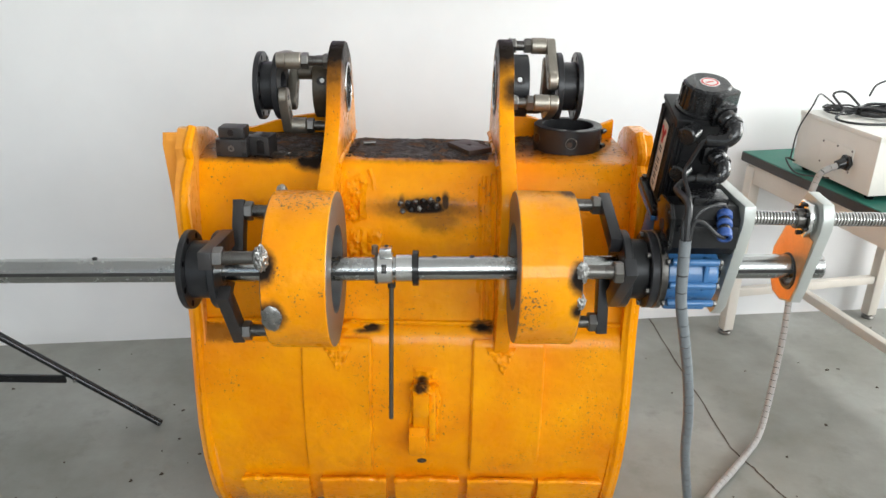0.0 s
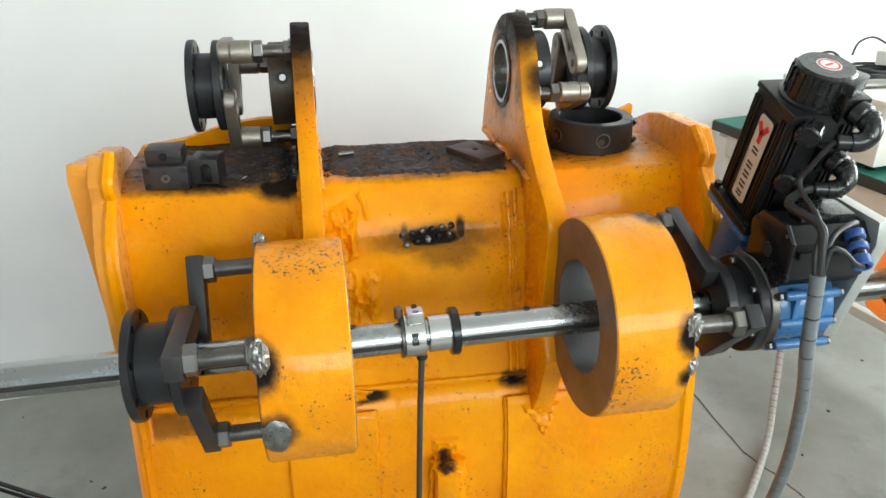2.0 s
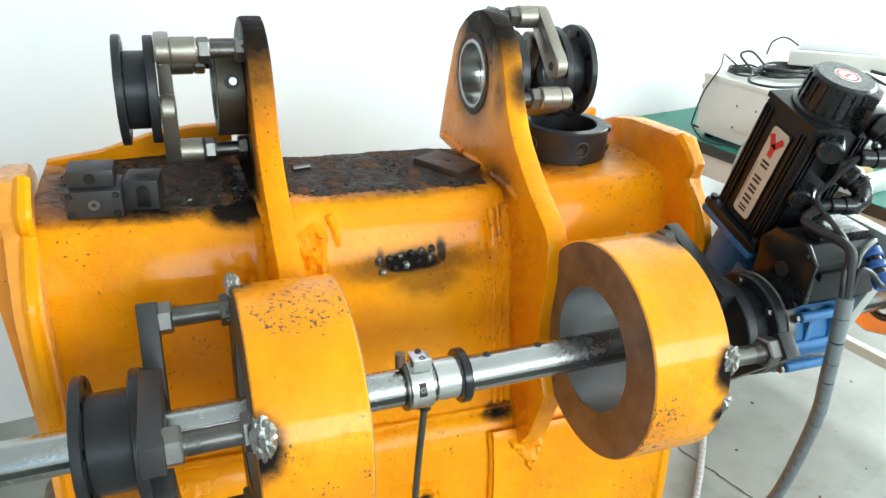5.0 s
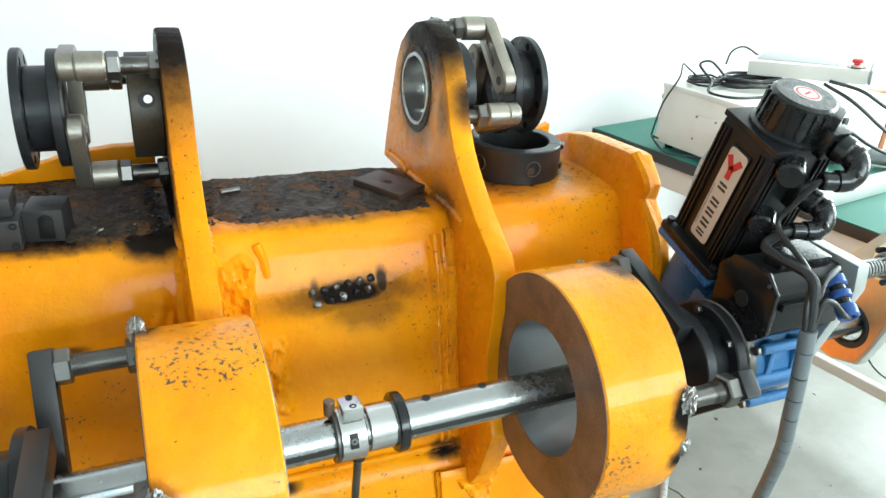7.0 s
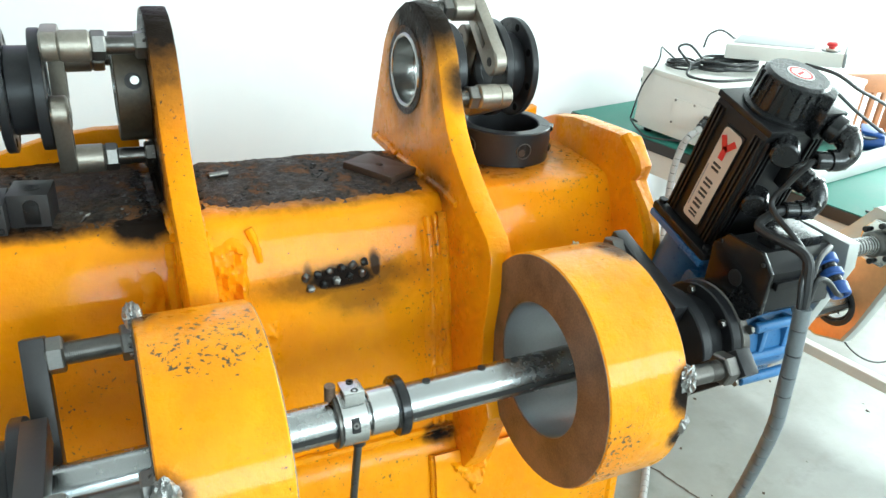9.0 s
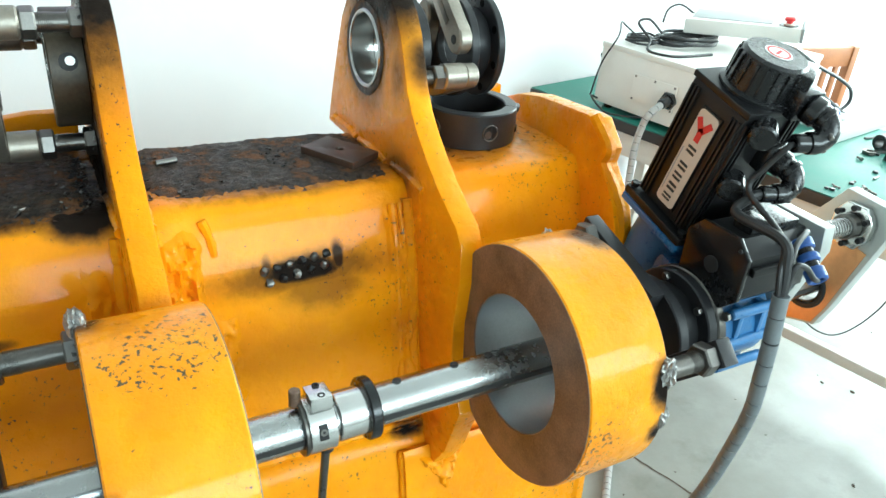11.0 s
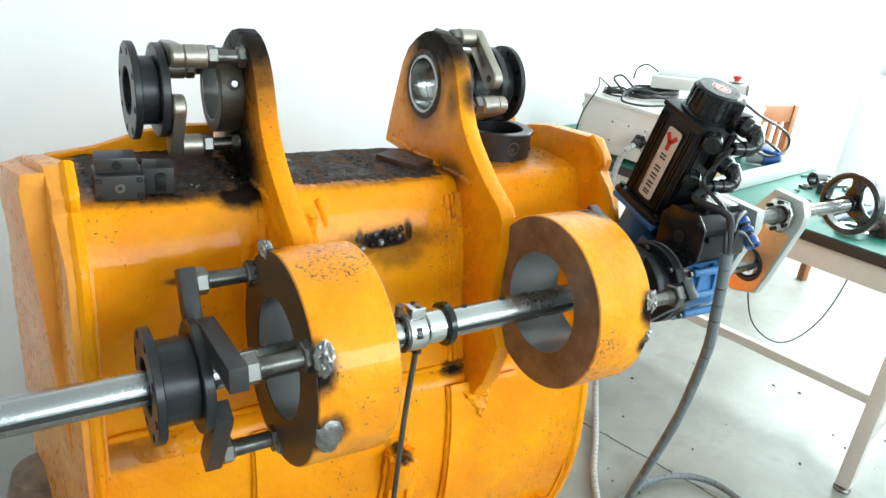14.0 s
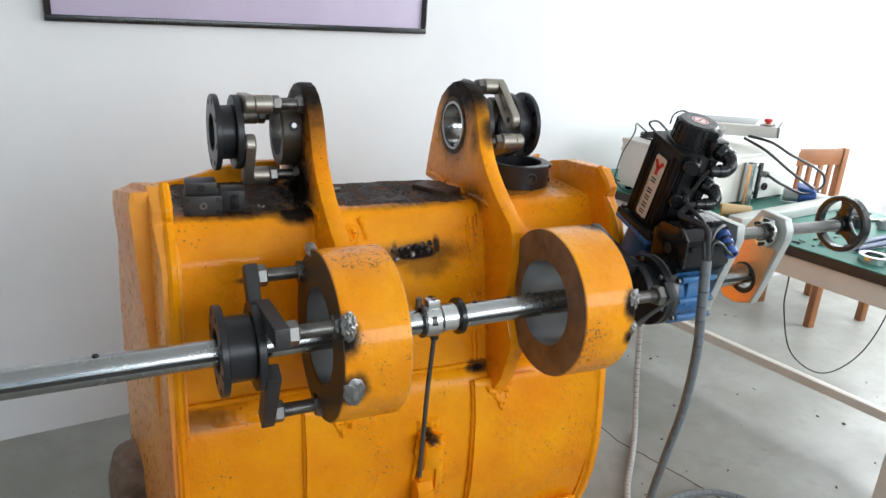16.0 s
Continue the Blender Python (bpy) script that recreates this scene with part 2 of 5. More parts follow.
M_GLOVE = plain("dark_brown_rag", (0.04, 0.025, 0.02), 0.8, 0.0, 0.3, 80, 0.6)
M_JEAN = plain("navy_handle", (0.03, 0.05, 0.13), 0.5, 0.0, 0.2, 80, 0.2)


def wall_material():
    m, N, L, B = mat("white_wall_paint")
    pos = N.new("ShaderNodeNewGeometry").outputs["Position"]
    big, fine = noise_tex(N, L, 1.3, 5, 0.6, pos), noise_tex(N, L, 160, 4, 0.6, pos)
    col = ramp(N, L, big.outputs[0], [(0.3, (0.70, 0.70, 0.705)), (0.7, (0.785, 0.785, 0.785))]).outputs[0]
    L.new(col, B.inputs["Base Color"])
    B.inputs["Roughness"].default_value = 0.7
    bump(N, L, B, fine.outputs[0], 0.12, 0.002)
    return m


def floor_material():
    m, N, L, B = mat("polished_concrete")
    pos = N.new("ShaderNodeNewGeometry").outputs["Position"]
    big, mid, fine = noise_tex(N, L, 2.1, 7, 0.62, pos), noise_tex(N, L, 7, 6, 0.65, pos), noise_tex(N, L, 120, 4, 0.6, pos)
    col = ramp(N, L, big.outputs[0], [(0.32, (0.190, 0.188, 0.166)), (0.5, (0.248, 0.247, 0.224)), (0.68, (0.315, 0.316, 0.296))]).outputs[0]
    stain = ramp(N, L, mid.outputs[0], [(0.28, (1,)), (0.45, (0,))]).outputs[0]
    col = mix(N, L, maths(N, L, "MULTIPLY", stain, 0.55), col, (0.15, 0.15, 0.13))
    spot = ramp(N, L, noise_tex(N, L, 30, 5, 0.7, pos).outputs[0], [(0.74, (0,)), (0.78, (1,))]).outputs[0]
    col = mix(N, L, maths(N, L, "MULTIPLY", spot, 0.6), col, (0.08, 0.075, 0.07))
    L.new(col, B.inputs["Base Color"])
    L.new(ramp(N, L, mid.outputs[0], [(0.3, (0.30,)), (0.7, (0.5,))]).outputs[0], B.inputs["Roughness"])
    bump(N, L, B, maths(N, L, "ADD", fine.outputs[0], mid.outputs[0]), 0.12, 0.003)
    return m


M_WALL, M_FLOOR = wall_material(), floor_material()
M_CRACK = plain("dark_joint", (0.07, 0.05, 0.035), 0.8, 0.0, 0.3, 80, 0.3)
M_SMUDGE = plain("wall_scuff", (0.50, 0.50, 0.49), 0.7, 0.0, 0.2, 80, 0.2)

# ---- mesh tools ----
X, Y, Z = Vector((1, 0, 0)), Vector((0, 1, 0)), Vector((0, 0, 1))
BASE = {}


def thing(name, base, label, category, group="", kind=""):
    e = new(name)
    e.empty_display_size = 0.05
    e.location = base
    BASE[e] = Vector(base)
    return tagged(e, label, category, group, kind)


def smooth_by_angle(bm, deg=35):
    lim = radians(deg)
    for f in bm.faces:
        f.smooth = True
    for e in bm.edges:
        e.smooth = len(e.link_faces) == 2 and e.calc_face_angle(0) < lim


def part(name, bm, material, parent=None, label="", base=None):
    """One mesh object out of a bmesh given in world places, under its thing or part."""
    b = BASE[parent] if parent is not None else Vector(base or (0, 0, 0))
    bm.transform(Matrix.Translation(-b))
    bmesh.ops.recalc_face_normals(bm, faces=bm.faces)
    smooth_by_angle(bm)
    me = bpy.data.meshes.new(name)
    bm.to_mesh(me)
    bm.free()
    for m in material if isinstance(material, (list, tuple)) else [material]:
        me.materials.append(m)
    ob = new(name, me)
    if parent is not None:
        ob.parent = parent
    else:
        ob.location = b
    BASE[ob] = b
    return tagged(ob, label)


def single(name, bm, material, label, category, group="", kind="", base=(0, 0, 0)):
    return tagged(part(name, bm, material, None, label, base), label, category, group, kind)


def bevelled(bm, w, seg=2, deg=30):
    es = [e for e in bm.edges if len(e.link_faces) == 2 and e.calc_face_angle(0) > radians(deg)]
    bmesh.ops.bevel(bm, geom=es, offset=w, segments=seg, affect="EDGES", profile=0.6, clamp_overlap=True)
    return bm


def box(c, s, rot=(0, 0, 0), bev=0.003, bm=None):
    b = bmesh.new()
    bmesh.ops.create_cube(b, size=1)
    b.transform(Matrix.Diagonal((*s, 1)))
    if bev:
        bevelled(b, bev, 2)
    b.transform(pose(*c, *rot))
    return join(bm, b)


def join(bm, b):
    if bm is None:
        return b
    me = bpy.data.meshes.new("tmp")
    b.to_mesh(me)
    b.free()
    bm.from_mesh(me)
    bpy.data.meshes.remove(me)
    return bm


def axis_matrix(p, d):
    d = Vector(d).normalized()
    return Matrix.Translation(p) @ d.to_track_quat("Z", "Y").to_matrix().to_4x4()


def lathe(p, d, prof, seg=48, bm=None, closed=True):
    """Turns (radius, along) pairs about the axis d through p; closed: the profile is a ring section, else it ends on the axis."""
    b = bmesh.new()
    rows = []
    for r, h in prof:
        if r < 1e-6:
            rows.append([b.verts.new((0, 0, h))] * seg)
        else:
            rows.append([b.verts.new((r * math.cos(2 * math.pi * k / seg), r * math.sin(2 * math.pi * k / seg), h)) for k in range(seg)])
    n = len(rows)
    for i in range(n if closed else n - 1):
        a, c = rows[i], rows[(i + 1) % n]
        for k in range(seg):
            vs = []
            for v in (a[k], a[(k + 1) % seg], c[(k + 1) % seg], c[k]):
                if v not in vs:
                    vs.append(v)
            if len(vs) > 2:
                b.faces.new(vs)
    b.transform(axis_matrix(p, d))
    return join(bm, b)


def cyl(p0, p1, r, r1=None, seg=32, bev=0.0015, bm=None):
    p0, p1 = Vector(p0), Vector(p1)
    h, r1 = (p1 - p0).length, r if r1 is None else r1
    return lathe(p0, p1 - p0, [(0, 0), (r - bev, 0), (r, bev), (r1, h - bev), (r1 - bev, h), (0, h)], seg, bm, False)


def tube(p0, p1, r, ri, seg=48, bev=0.0015, bm=None):
    p0, p1 = Vector(p0), Vector(p1)
    h = (p1 - p0).length
    return lathe(p0, p1 - p0, [(ri, bev), (ri + bev, 0), (r - bev, 0), (r, bev), (r, h - bev), (r - bev, h), (ri + bev, h), (ri, h - bev)], seg, bm)


def hexnut(p, d, across, h, ri=0.0, bm=None, spin=0.0):
    """A hexagon nut with its chamfered corners, centred on the axis."""
    r = across / math.sqrt(3)
    b = lathe((0, 0, 0), Z, [(0, 0), (r * 0.9, 0), (r, h * 0.13), (r, h * 0.87), (r * 0.9, h), (0, h)], 6, None, False)
    b.transform(axis_matrix(p, d) @ pose(0, 0, 0, 0, 0, spin))
    return join(bm, b)


def prism(poly, x0, x1, bev=0.002, holes=(), bm=None, m=None):
    """A plate: a (y, z) outline between two x planes, with round holes (y, z, r) cut through by bridging."""
    b = bmesh.new()
    outer = [b.verts.new((0, y, z)) for y, z in poly]
    es = [b.edges.new((outer[i], outer[(i + 1) % len(outer)])) for i in range(len(outer))]
    for y, z, r in holes:
        n = 40
        vs = [b.verts.new((0, y + r * math.cos(2 * math.pi * k / n), z + r * math.sin(2 * math.pi * k / n))) for k in range(n)]
        es += [b.edges.new((vs[k], vs[(k + 1) % n])) for k in range(n)]
    bmesh.ops.triangle_fill(b, edges=es, use_beauty=True, use_dissolve=False)
    ext = bmesh.ops.extrude_face_region(b, geom=list(b.faces))
    for v in ext["geom"]:
        if isinstance(v, bmesh.types.BMVert):
            v.co.x = 1
    for v in b.verts:
        v.co.x = x0 + (x1 - x0) * v.co.x
    bmesh.ops.recalc_face_normals(b, faces=b.faces)
    if bev:
        bevelled(b, bev, 2, 50)
    if m is not None:
        b.transform(m)
    return join(bm, b)


def smooth_line(pts, per=8):
    pts = [Vector(p) for p in pts]
    ext = [pts[0] * 2 - pts[1]] + pts + [pts[-1] * 2 - pts[-2]]
    out = []
    for i in range(1, len(ext) - 2):
        p0, p1, p2, p3 = ext[i - 1:i + 3]
        for k in range(per):
            t = k / per
            out.append(0.5 * ((2 * p1) + (p2 - p0) * t + (2 * p0 - 5 * p1 + 4 * p2 - p3) * t * t + (3 * p1 - p0 - 3 * p2 + p3) * t ** 3))
    return out + [pts[-1]]


def sweep(pts, r, seg=10, per=8, bm=None, smooth=True):
    """A round cable along a smooth line."""
    line = smooth_line(pts, per) if smooth else [Vector(p) for p in pts]
    b = bmesh.new()
    up = Vector((0.31, 0.22, 0.92))
    rows = []
    for i, p in enumerate(line):
        d = (line[min(i + 1, len(line) - 1)] - line[max(i - 1, 0)]).normalized()
        s = d.cross(up).normalized()
        up = s.cross(d).normalized()
        rr = r(i / (len(line) - 1)) if callable(r) else r
        rows.append([b.verts.new(p + rr * (math.cos(2 * math.pi * k / seg) * s + math.sin(2 * math.pi * k / seg) * up)) for k in range(seg)])
    for a, c in zip(rows, rows[1:]):
        for k in range(seg):
            b.faces.new((a[k], a[(k + 1) % seg], c[(k + 1) % seg], c[k]))
    b.faces.new(rows[0][::-1])
    b.faces.new(rows[-1])
    return join(bm, b)


def blob(c, s, seed=0, rough=0.35, freq=2.2, bm=None, sub=3):
    """A lump of weld metal, dirt or cloth."""
    b = bmesh.new()
    bmesh.ops.create_icosphere(b, subdivisions=sub, radius=1)
    off = Vector((seed * 7.3, seed * 3.1, seed * 5.7))
    for v in b.verts:
        v.co *= 1 + rough * noise.fractal(v.co * freq + off, 1.0, 2.0, 3)
    b.transform(pose(*c) @ Matrix.Diagonal((*s, 1)))
    return join(bm, b)


def bead(pts, r, seed=0, bm=None, wild=0.35):
    """An uneven weld bead along a line."""
    line = smooth_line(pts, 10)
    total = sum((b - a).length for a, b in zip(line, line[1:]))
    n = max(12, int(total / 0.004))
    fine = [line[min(len(line) - 1, int(k * (len(line) - 1) / n))].lerp(line[min(len(line) - 1, int(k * (len(line) - 1) / n) + 1)], (k * (len(line) - 1) / n) % 1.0) for k in range(n + 1)]
    return sweep(fine, lambda u: r * (0.85 + wild * noise.noise((u * total * 38 + seed, seed, 0)) + wild * 0.5 * noise.noise((u * total * 150, seed, 4))), 8, 1, bm, False)

# ---- the room ----
def wall_y(x):
    """The back wall's face at x."""
    return 1.238 + (x + 1.629) * math.tan(radians(WALL_YAW))


def slab(name, c, s, rot, material, label, category):
    return single(name, box(c, s, rot, 0), material, label, category, kind="structure", base=c)


slab("floor", (0.3, -1.3, -0.06), (12, 9.5, 0.12), (0, 0, 0), M_FLOOR, "grey stained polished concrete workshop floor", "floor")
slab("ceiling", (0.3, -1.3, 3.36), (12, 9.5, 0.12), (0, 0, 0), M_WALL, "plain white workshop ceiling", "ceiling")
yaw = radians(WALL_YAW)
wall_back = slab("wall_back", (0.3 - 0.1 * -math.sin(yaw), wall_y(0.3) + 0.1 * math.cos(yaw), 1.65), (12, 0.2, 3.3), (0, 0, WALL_YAW), M_WALL,
                 "white painted plaster wall with faint scuffs", "wall")
slab("wall_left", (-4.6, -1.3, 1.65), (0.2, 9.5, 3.3), (0, 0, 0), M_WALL, "plain white painted wall", "wall")


def wall_with_window(name, fixed, lo, hi, w0, w1, z0, z1, along):
    """A wall of four pieces round one window opening."""
    b = None
    for a0, a1, b0, b1 in ((lo, w0, 0, 3.3), (w1, hi, 0, 3.3), (w0, w1, 0, z0), (w0, w1, z1, 3.3)):
        c, s = ((a0 + a1) / 2, (b0 + b1) / 2), (a1 - a0, b1 - b0)
        b = box((fixed, c[0], c[1]) if along == "y" else (c[0], fixed, c[1]), (0.2, s[0], s[1]) if along == "y" else (s[0], 0.2, s[1]), (0, 0, 0), 0, b)
    single(name, b, M_WALL, "white painted wall round a wide window", "wall", kind="structure")


wall_with_window("wall_right", 4.7, -6.0, 3.4, -1.6, 2.0, 0.95, 2.85, "y")
wall_with_window("wall_rear", -4.5, -5.7, 6.3, -2.1, 2.5, 1.15, 3.05, "x")


def floor_joint(pts, w):
    """A sawn joint or crack: a narrow dark strip let into the floor's top."""
    b = bmesh.new()
    line = []
    for (x0, y0), (x1, y1) in zip(pts, pts[1:]):
        for k in range(30):
            t = k / 30
            line.append(Vector((x0 + (x1 - x0) * t, y0 + (y1 - y0) * t, 0.0012)))
    d = Vector((pts[-1][0] - pts[0][0], pts[-1][1] - pts[0][1], 0)).normalized()
    s = Vector((-d.y, d.x, 0))
    prev = None
    for i, p in enumerate(line):
        ww = w * (0.6 + 0.8 * abs(noise.noise((i * 0.37, w, 3))))
        p = p + s * 0.006 * noise.noise((i * 0.21, 5, w))
        row = [b.verts.new(p - s * ww), b.verts.new(p + s * ww)]
        if prev:
            b.faces.new((prev[0], prev[1], row[1], row[0]))
        prev = row
    single("floor_joint", b, M_CRACK, "dark rust-stained joint in the concrete floor", "floor joint", kind="structure")


floor_joint([(1.08, 1.55), (1.12, 0.61), (1.19, 0.40), (1.30, 0.05), (1.55, -0.9)], 0.0042)


def whiteboard():
    x0, x1, z0, z1 = -0.695, 0.589, 1.41, 2.2
    m = Matrix.Translation((0, 1.238 + 1.629 * math.tan(yaw), 0)) @ pose(0, 0, 0, 0, 0, WALL_YAW)
    k = 1 / math.cos(yaw)
    t = thing("wall_board", (m @ Vector((0.0, -0.01, z0))), "lilac-white wall board in a thin black frame", "board")
    b = box(((x0 + x1) / 2 * k, -0.010, (z0 + z1) / 2), ((x1 - x0) * k - 0.02, 0.014, z1 - z0 - 0.02), (0, 0, 0), 0.001)
    b.transform(m)
    part("panel", b, M_SCREEN, t)
    for c, s in ((((x0 + x1) / 2 * k, -0.014, z0), ((x1 - x0) * k + 0.02, 0.024, 0.020)), (((x0 + x1) / 2 * k, -0.014, z1), ((x1 - x0) * k + 0.02, 0.024, 0.020)),
                 ((x0 * k, -0.014, (z0 + z1) / 2), (0.020, 0.024, z1 - z0 - 0.021)), ((x1 * k, -0.014, (z0 + z1) / 2), (0.020, 0.024, z1 - z0 - 0.021))):
        b = box(c, s, (0, 0, 0), 0.003)
        b.transform(m)
        part("frame_bar", b, M_PLASTIC, t, "black frame bar")


whiteboard()


def scuff(x, z, w, h, turn, seed):
    """A faint rubbed mark, a skin of dust on the plaster."""
    b = bmesh.new()
    n = 26
    ring = []
    for k in range(n):
        a = 2 * math.pi * k / n
        r = 1 + 0.5 * noise.noise((math.cos(a) * 1.6 + seed, math.sin(a) * 1.6, seed))
        ring.append(b.verts.new((w * r * math.cos(a), 0, h * r * math.sin(a))))
    b.faces.new(ring)
    b.transform(Matrix.Translation((x, wall_y(x) - 0.0015, z)) @ pose(0, 0, 0, 0, turn, WALL_YAW))
    single("wall_scuff", b, M_SMUDGE, "grey scuff mark on the white wall", "scuff", "wall scuffs", kind="structure")


for i, (x, z, w, h, a) in enumerate([(-0.60, 1.278, 0.012, 0.030, 20), (-0.545, 1.302, 0.022, 0.004, 35), (-0.75, 1.255, 0.022, 0.004, -25), (1.00, 1.43, 0.022, 0.002, 40),
                                     (1.06, 1.34, 0.028, 0.002, -50), (1.42, 1.30, 0.006, 0.010, 0), (0.50, 1.25, 0.018, 0.002, 50), (0.88, 1.0, 0.02, 0.002, 60)]):
    scuff(x, z, w, h, a, i + 1)

# ---- the excavator bucket ----
UPPER = [(0.497, 1.085), (0.40, 1.0855), (0.305, 1.085), (0.282, 1.078), (0.268, 1.058), (0.2460, 1.010), (0.2398, 0.995), (0.2352, 0.975), (0.206, 0.84), (0.172, 0.70)]
LOWER = [(0.185, 0.705), (0.158, 0.690), (0.138, 0.655), (0.124, 0.60), (0.116, 0.53), (0.113, 0.43), (0.122, 0.34), (0.140, 0.26), (0.172, 0.175), (0.225, 0.10), (0.30, 0.045), (0.40, 0.015)]
XL, XR = -0.487, 0.592


def profile_point(line, z):
    """The y of a falling (y, z) line at a height."""
    for (y0, z0), (y1, z1) in zip(line, line[1:]):
        if z1 <= z <= z0:
            return y0 + (y1 - y0) * (z0 - z) / max(1e-6, z0 - z1)
    return line[-1][0]


def sheet(line, x0, x1, thick, nx, wob, bm=None, seed=0.0):
    """A bent plate: a (y, z) line run along x, with slight dents, and its back face."""
    b = bmesh.new()
    pts = [Vector((0, y, z)) for y, z in line]
    pts = smooth_line(pts, 4)
    nor = []
    for i in range(len(pts)):
        d = pts[min(i + 1, len(pts) - 1)] - pts[max(i - 1, 0)]
        nor.append(Vector((0, d.z, -d.y)).normalized())
    grids = []
    for off in (0, thick):
        g = []
        for p, n in zip(pts, nor):
            g.append([b.verts.new(p + n * (wob * noise.noise((5 * (x0 + (x1 - x0) * k / nx), 5 * p.y + seed, 5 * p.z)) - off) + X * (x0 + (x1 - x0) * k / nx)) for k in range(nx + 1)])
        grids.append(g)
    for g in grids:
        for r0, r1 in zip(g, g[1:]):
            for k in range(nx):
                b.faces.new((r0[k], r0[k + 1], r1[k + 1], r1[k]))
    f, g = grids
    for i in range(len(pts) - 1):
        for k in (0, nx):
            b.faces.new((f[i][k], f[i + 1][k], g[i + 1][k], g[i][k]))
    for i in (0, len(pts) - 1):
        for k in range(nx):
            b.faces.new((f[i][k], f[i][k + 1], g[i][k + 1], g[i][k]))
    # outward is towards smaller y
    return join(bm, b)


def offset_line(line, z0, z1, out):
    pts = [(y, z) for y, z in line if z1 < z < z0]
    pts = [(profile_point(line, z0), z0)] + pts + [(profile_point(line, z1), z1)]
    res = []
    for i, (y, z) in enumerate(pts):
        a, c = pts[max(0, i - 1)], pts[min(len(pts) - 1, i + 1)]
        d = Vector((c[0] - a[0], c[1] - a[1])).normalized()
        res.append((y + d.y * out, z - d.x * out))
    return res


bucket = thing("excavator_bucket", (0.05, 0.25, 0.0), "yellow painted steel excavator bucket, scorched and chipped, standing on the floor", "excavator bucket")
part("back_plate", sheet(UPPER, XL, XR, 0.02, 60, 0.004), M_SHELL, bucket)
part("curved_shell", sheet(LOWER, XL, XR, 0.02, 60, 0.005, None, 3.0), M_SHELL, bucket)
for x0, x1 in ((XL, -0.14), (0.29, XR)):
    part("top_plate", box(((x0 + x1) / 2, 0.535, 1.076), (x1 - x0, 0.09, 0.018), (0, 0, 0), 0.002), M_SHELL, bucket)
# the torn-looking rear lip that rises from each corner towards the ears
part("rear_lip", prism([(-0.485, 1.06), (-0.485, 1.088), (-0.40, 1.10), (-0.31, 1.128), (-0.24, 1.138), (-0.175, 1.138), (-0.175, 1.06)], 0, 0.022, 0.003, (), None,
                       Matrix.Translation((0, 0.572, 0)) @ pose(0, 0, 0, 0, 0, -90) @ Matrix.Diagonal((1, 1, 1, 1))), M_SIDE, bucket)
part("rear_lip", prism([(0.30, 1.06), (0.30, 1.143), (0.335, 1.147), (0.40, 1.128), (0.45, 1.110), (0.55, 1.118), (0.59, 1.135), (0.59, 1.06)], 0, 0.022, 0.003, (), None,
                       Matrix.Translation((0, 0.572, 0)) @ pose(0, 0, 0, 0, 0, -90) @ Matrix.Diagonal((1, 1, 1, 1))), M_SIDE, bucket)
SIDE = [(0.60, 1.09), (0.52, 1.125), (0.44, 1.145), (0.275, 1.165), (0.252, 1.165), (0.206, 1.128), (0.212, 1.099), (0.178, 1.069), (0.154, 1.042), (0.141, 1.012), (0.137, 0.95), (0.143, 0.80), (0.139, 0.70), (0.131, 0.643),
        (0.119, 0.55), (0.110, 0.43), (0.118, 0.33), (0.137, 0.25), (0.168, 0.165), (0.22, 0.09), (0.30, 0.035), (0.40, 0.004), (0.66, 0.004), (0.74, 0.20), (0.74, 0.75), (0.68, 0.98)]
SIDE_L = [(y, z - 0.028 * max(0.0, (y - 0.27) / 0.25) if z > 1.05 else z) if z > 1.0 or y > 0.42 else (y + 0.004, z) for y, z in SIDE]
def rim(x, seed, out):
    """The thick uneven weld-dressed edge along a side plate."""
    pts = [(x, y + 0.006 + out, z) for y, z in SIDE[4:21]]
    return bead(pts, 0.0135, seed, None, 0.10)


part("edge_bead", rim(XL + 0.012, 2.0, 0.0), M_SIDE, bucket, "rough dressed yellow edge")
part("edge_bead", rim(XR - 0.006, 7.0, 0.0), M_SIDE, bucket, "rough dressed yellow edge")


def flare(b, sign):
    """The bucket widens towards its mouth."""
    for v in b.verts:
        v.co.x += sign * 0.115 * max(0.0, v.co.y - 0.15)
    return b


def wedge(x, sign):
    """The stiffener outside a side plate, thick at its top and running out below."""
    b = bmesh.new()
    zt, zb, y0, y1, w = 1.158, 0.62, 0.240, 0.50, 0.036
    v = [b.verts.new((x + sign * k * f, y, z - (0.055 if y > 0.4 and z > 1 else 0.0))) for z, f in ((zb, 0.08), (zt - 0.03, 1), (zt, 0.9)) for k, y in ((0, y0), (w, y0), (w, y1 - 0.03), (0, y1))]
    for i in (0, 4):
        for k in range(4):
            b.faces.new((v[i + k], v[i + (k + 1) % 4], v[i + 4 + (k + 1) % 4], v[i + 4 + k]))
    b.faces.new(v[:4])
    b.faces.new(v[8:])
    bmesh.ops.recalc_face_normals(b, faces=b.faces)
    return bevelled(b, 0.006, 2)


part("side_plate", flare(prism(SIDE_L, XL - 0.010, XL + 0.028, 0.007), -1), [M_PALE], bucket, "faded orange side plate")
part("side_plate", flare(prism(SIDE, XR - 0.024, XR + 0.014, 0.007), 1), M_SIDE, bucket)
part("side_stiffener", flare(wedge(XL - 0.009, -1), -1), M_PALE, bucket, "faded orange wedge stiffener")
part("foot_roll", lathe((XL - 0.06, 0.62, 0.13), Z, [(0, -0.12), (0.07, -0.115), (0.085, -0.06), (0.085, 0.13), (0.07, 0.19), (0.03, 0.205), (0, 0.206)], 24, None, False), M_RUST, bucket, "rusty brown rounded side foot")

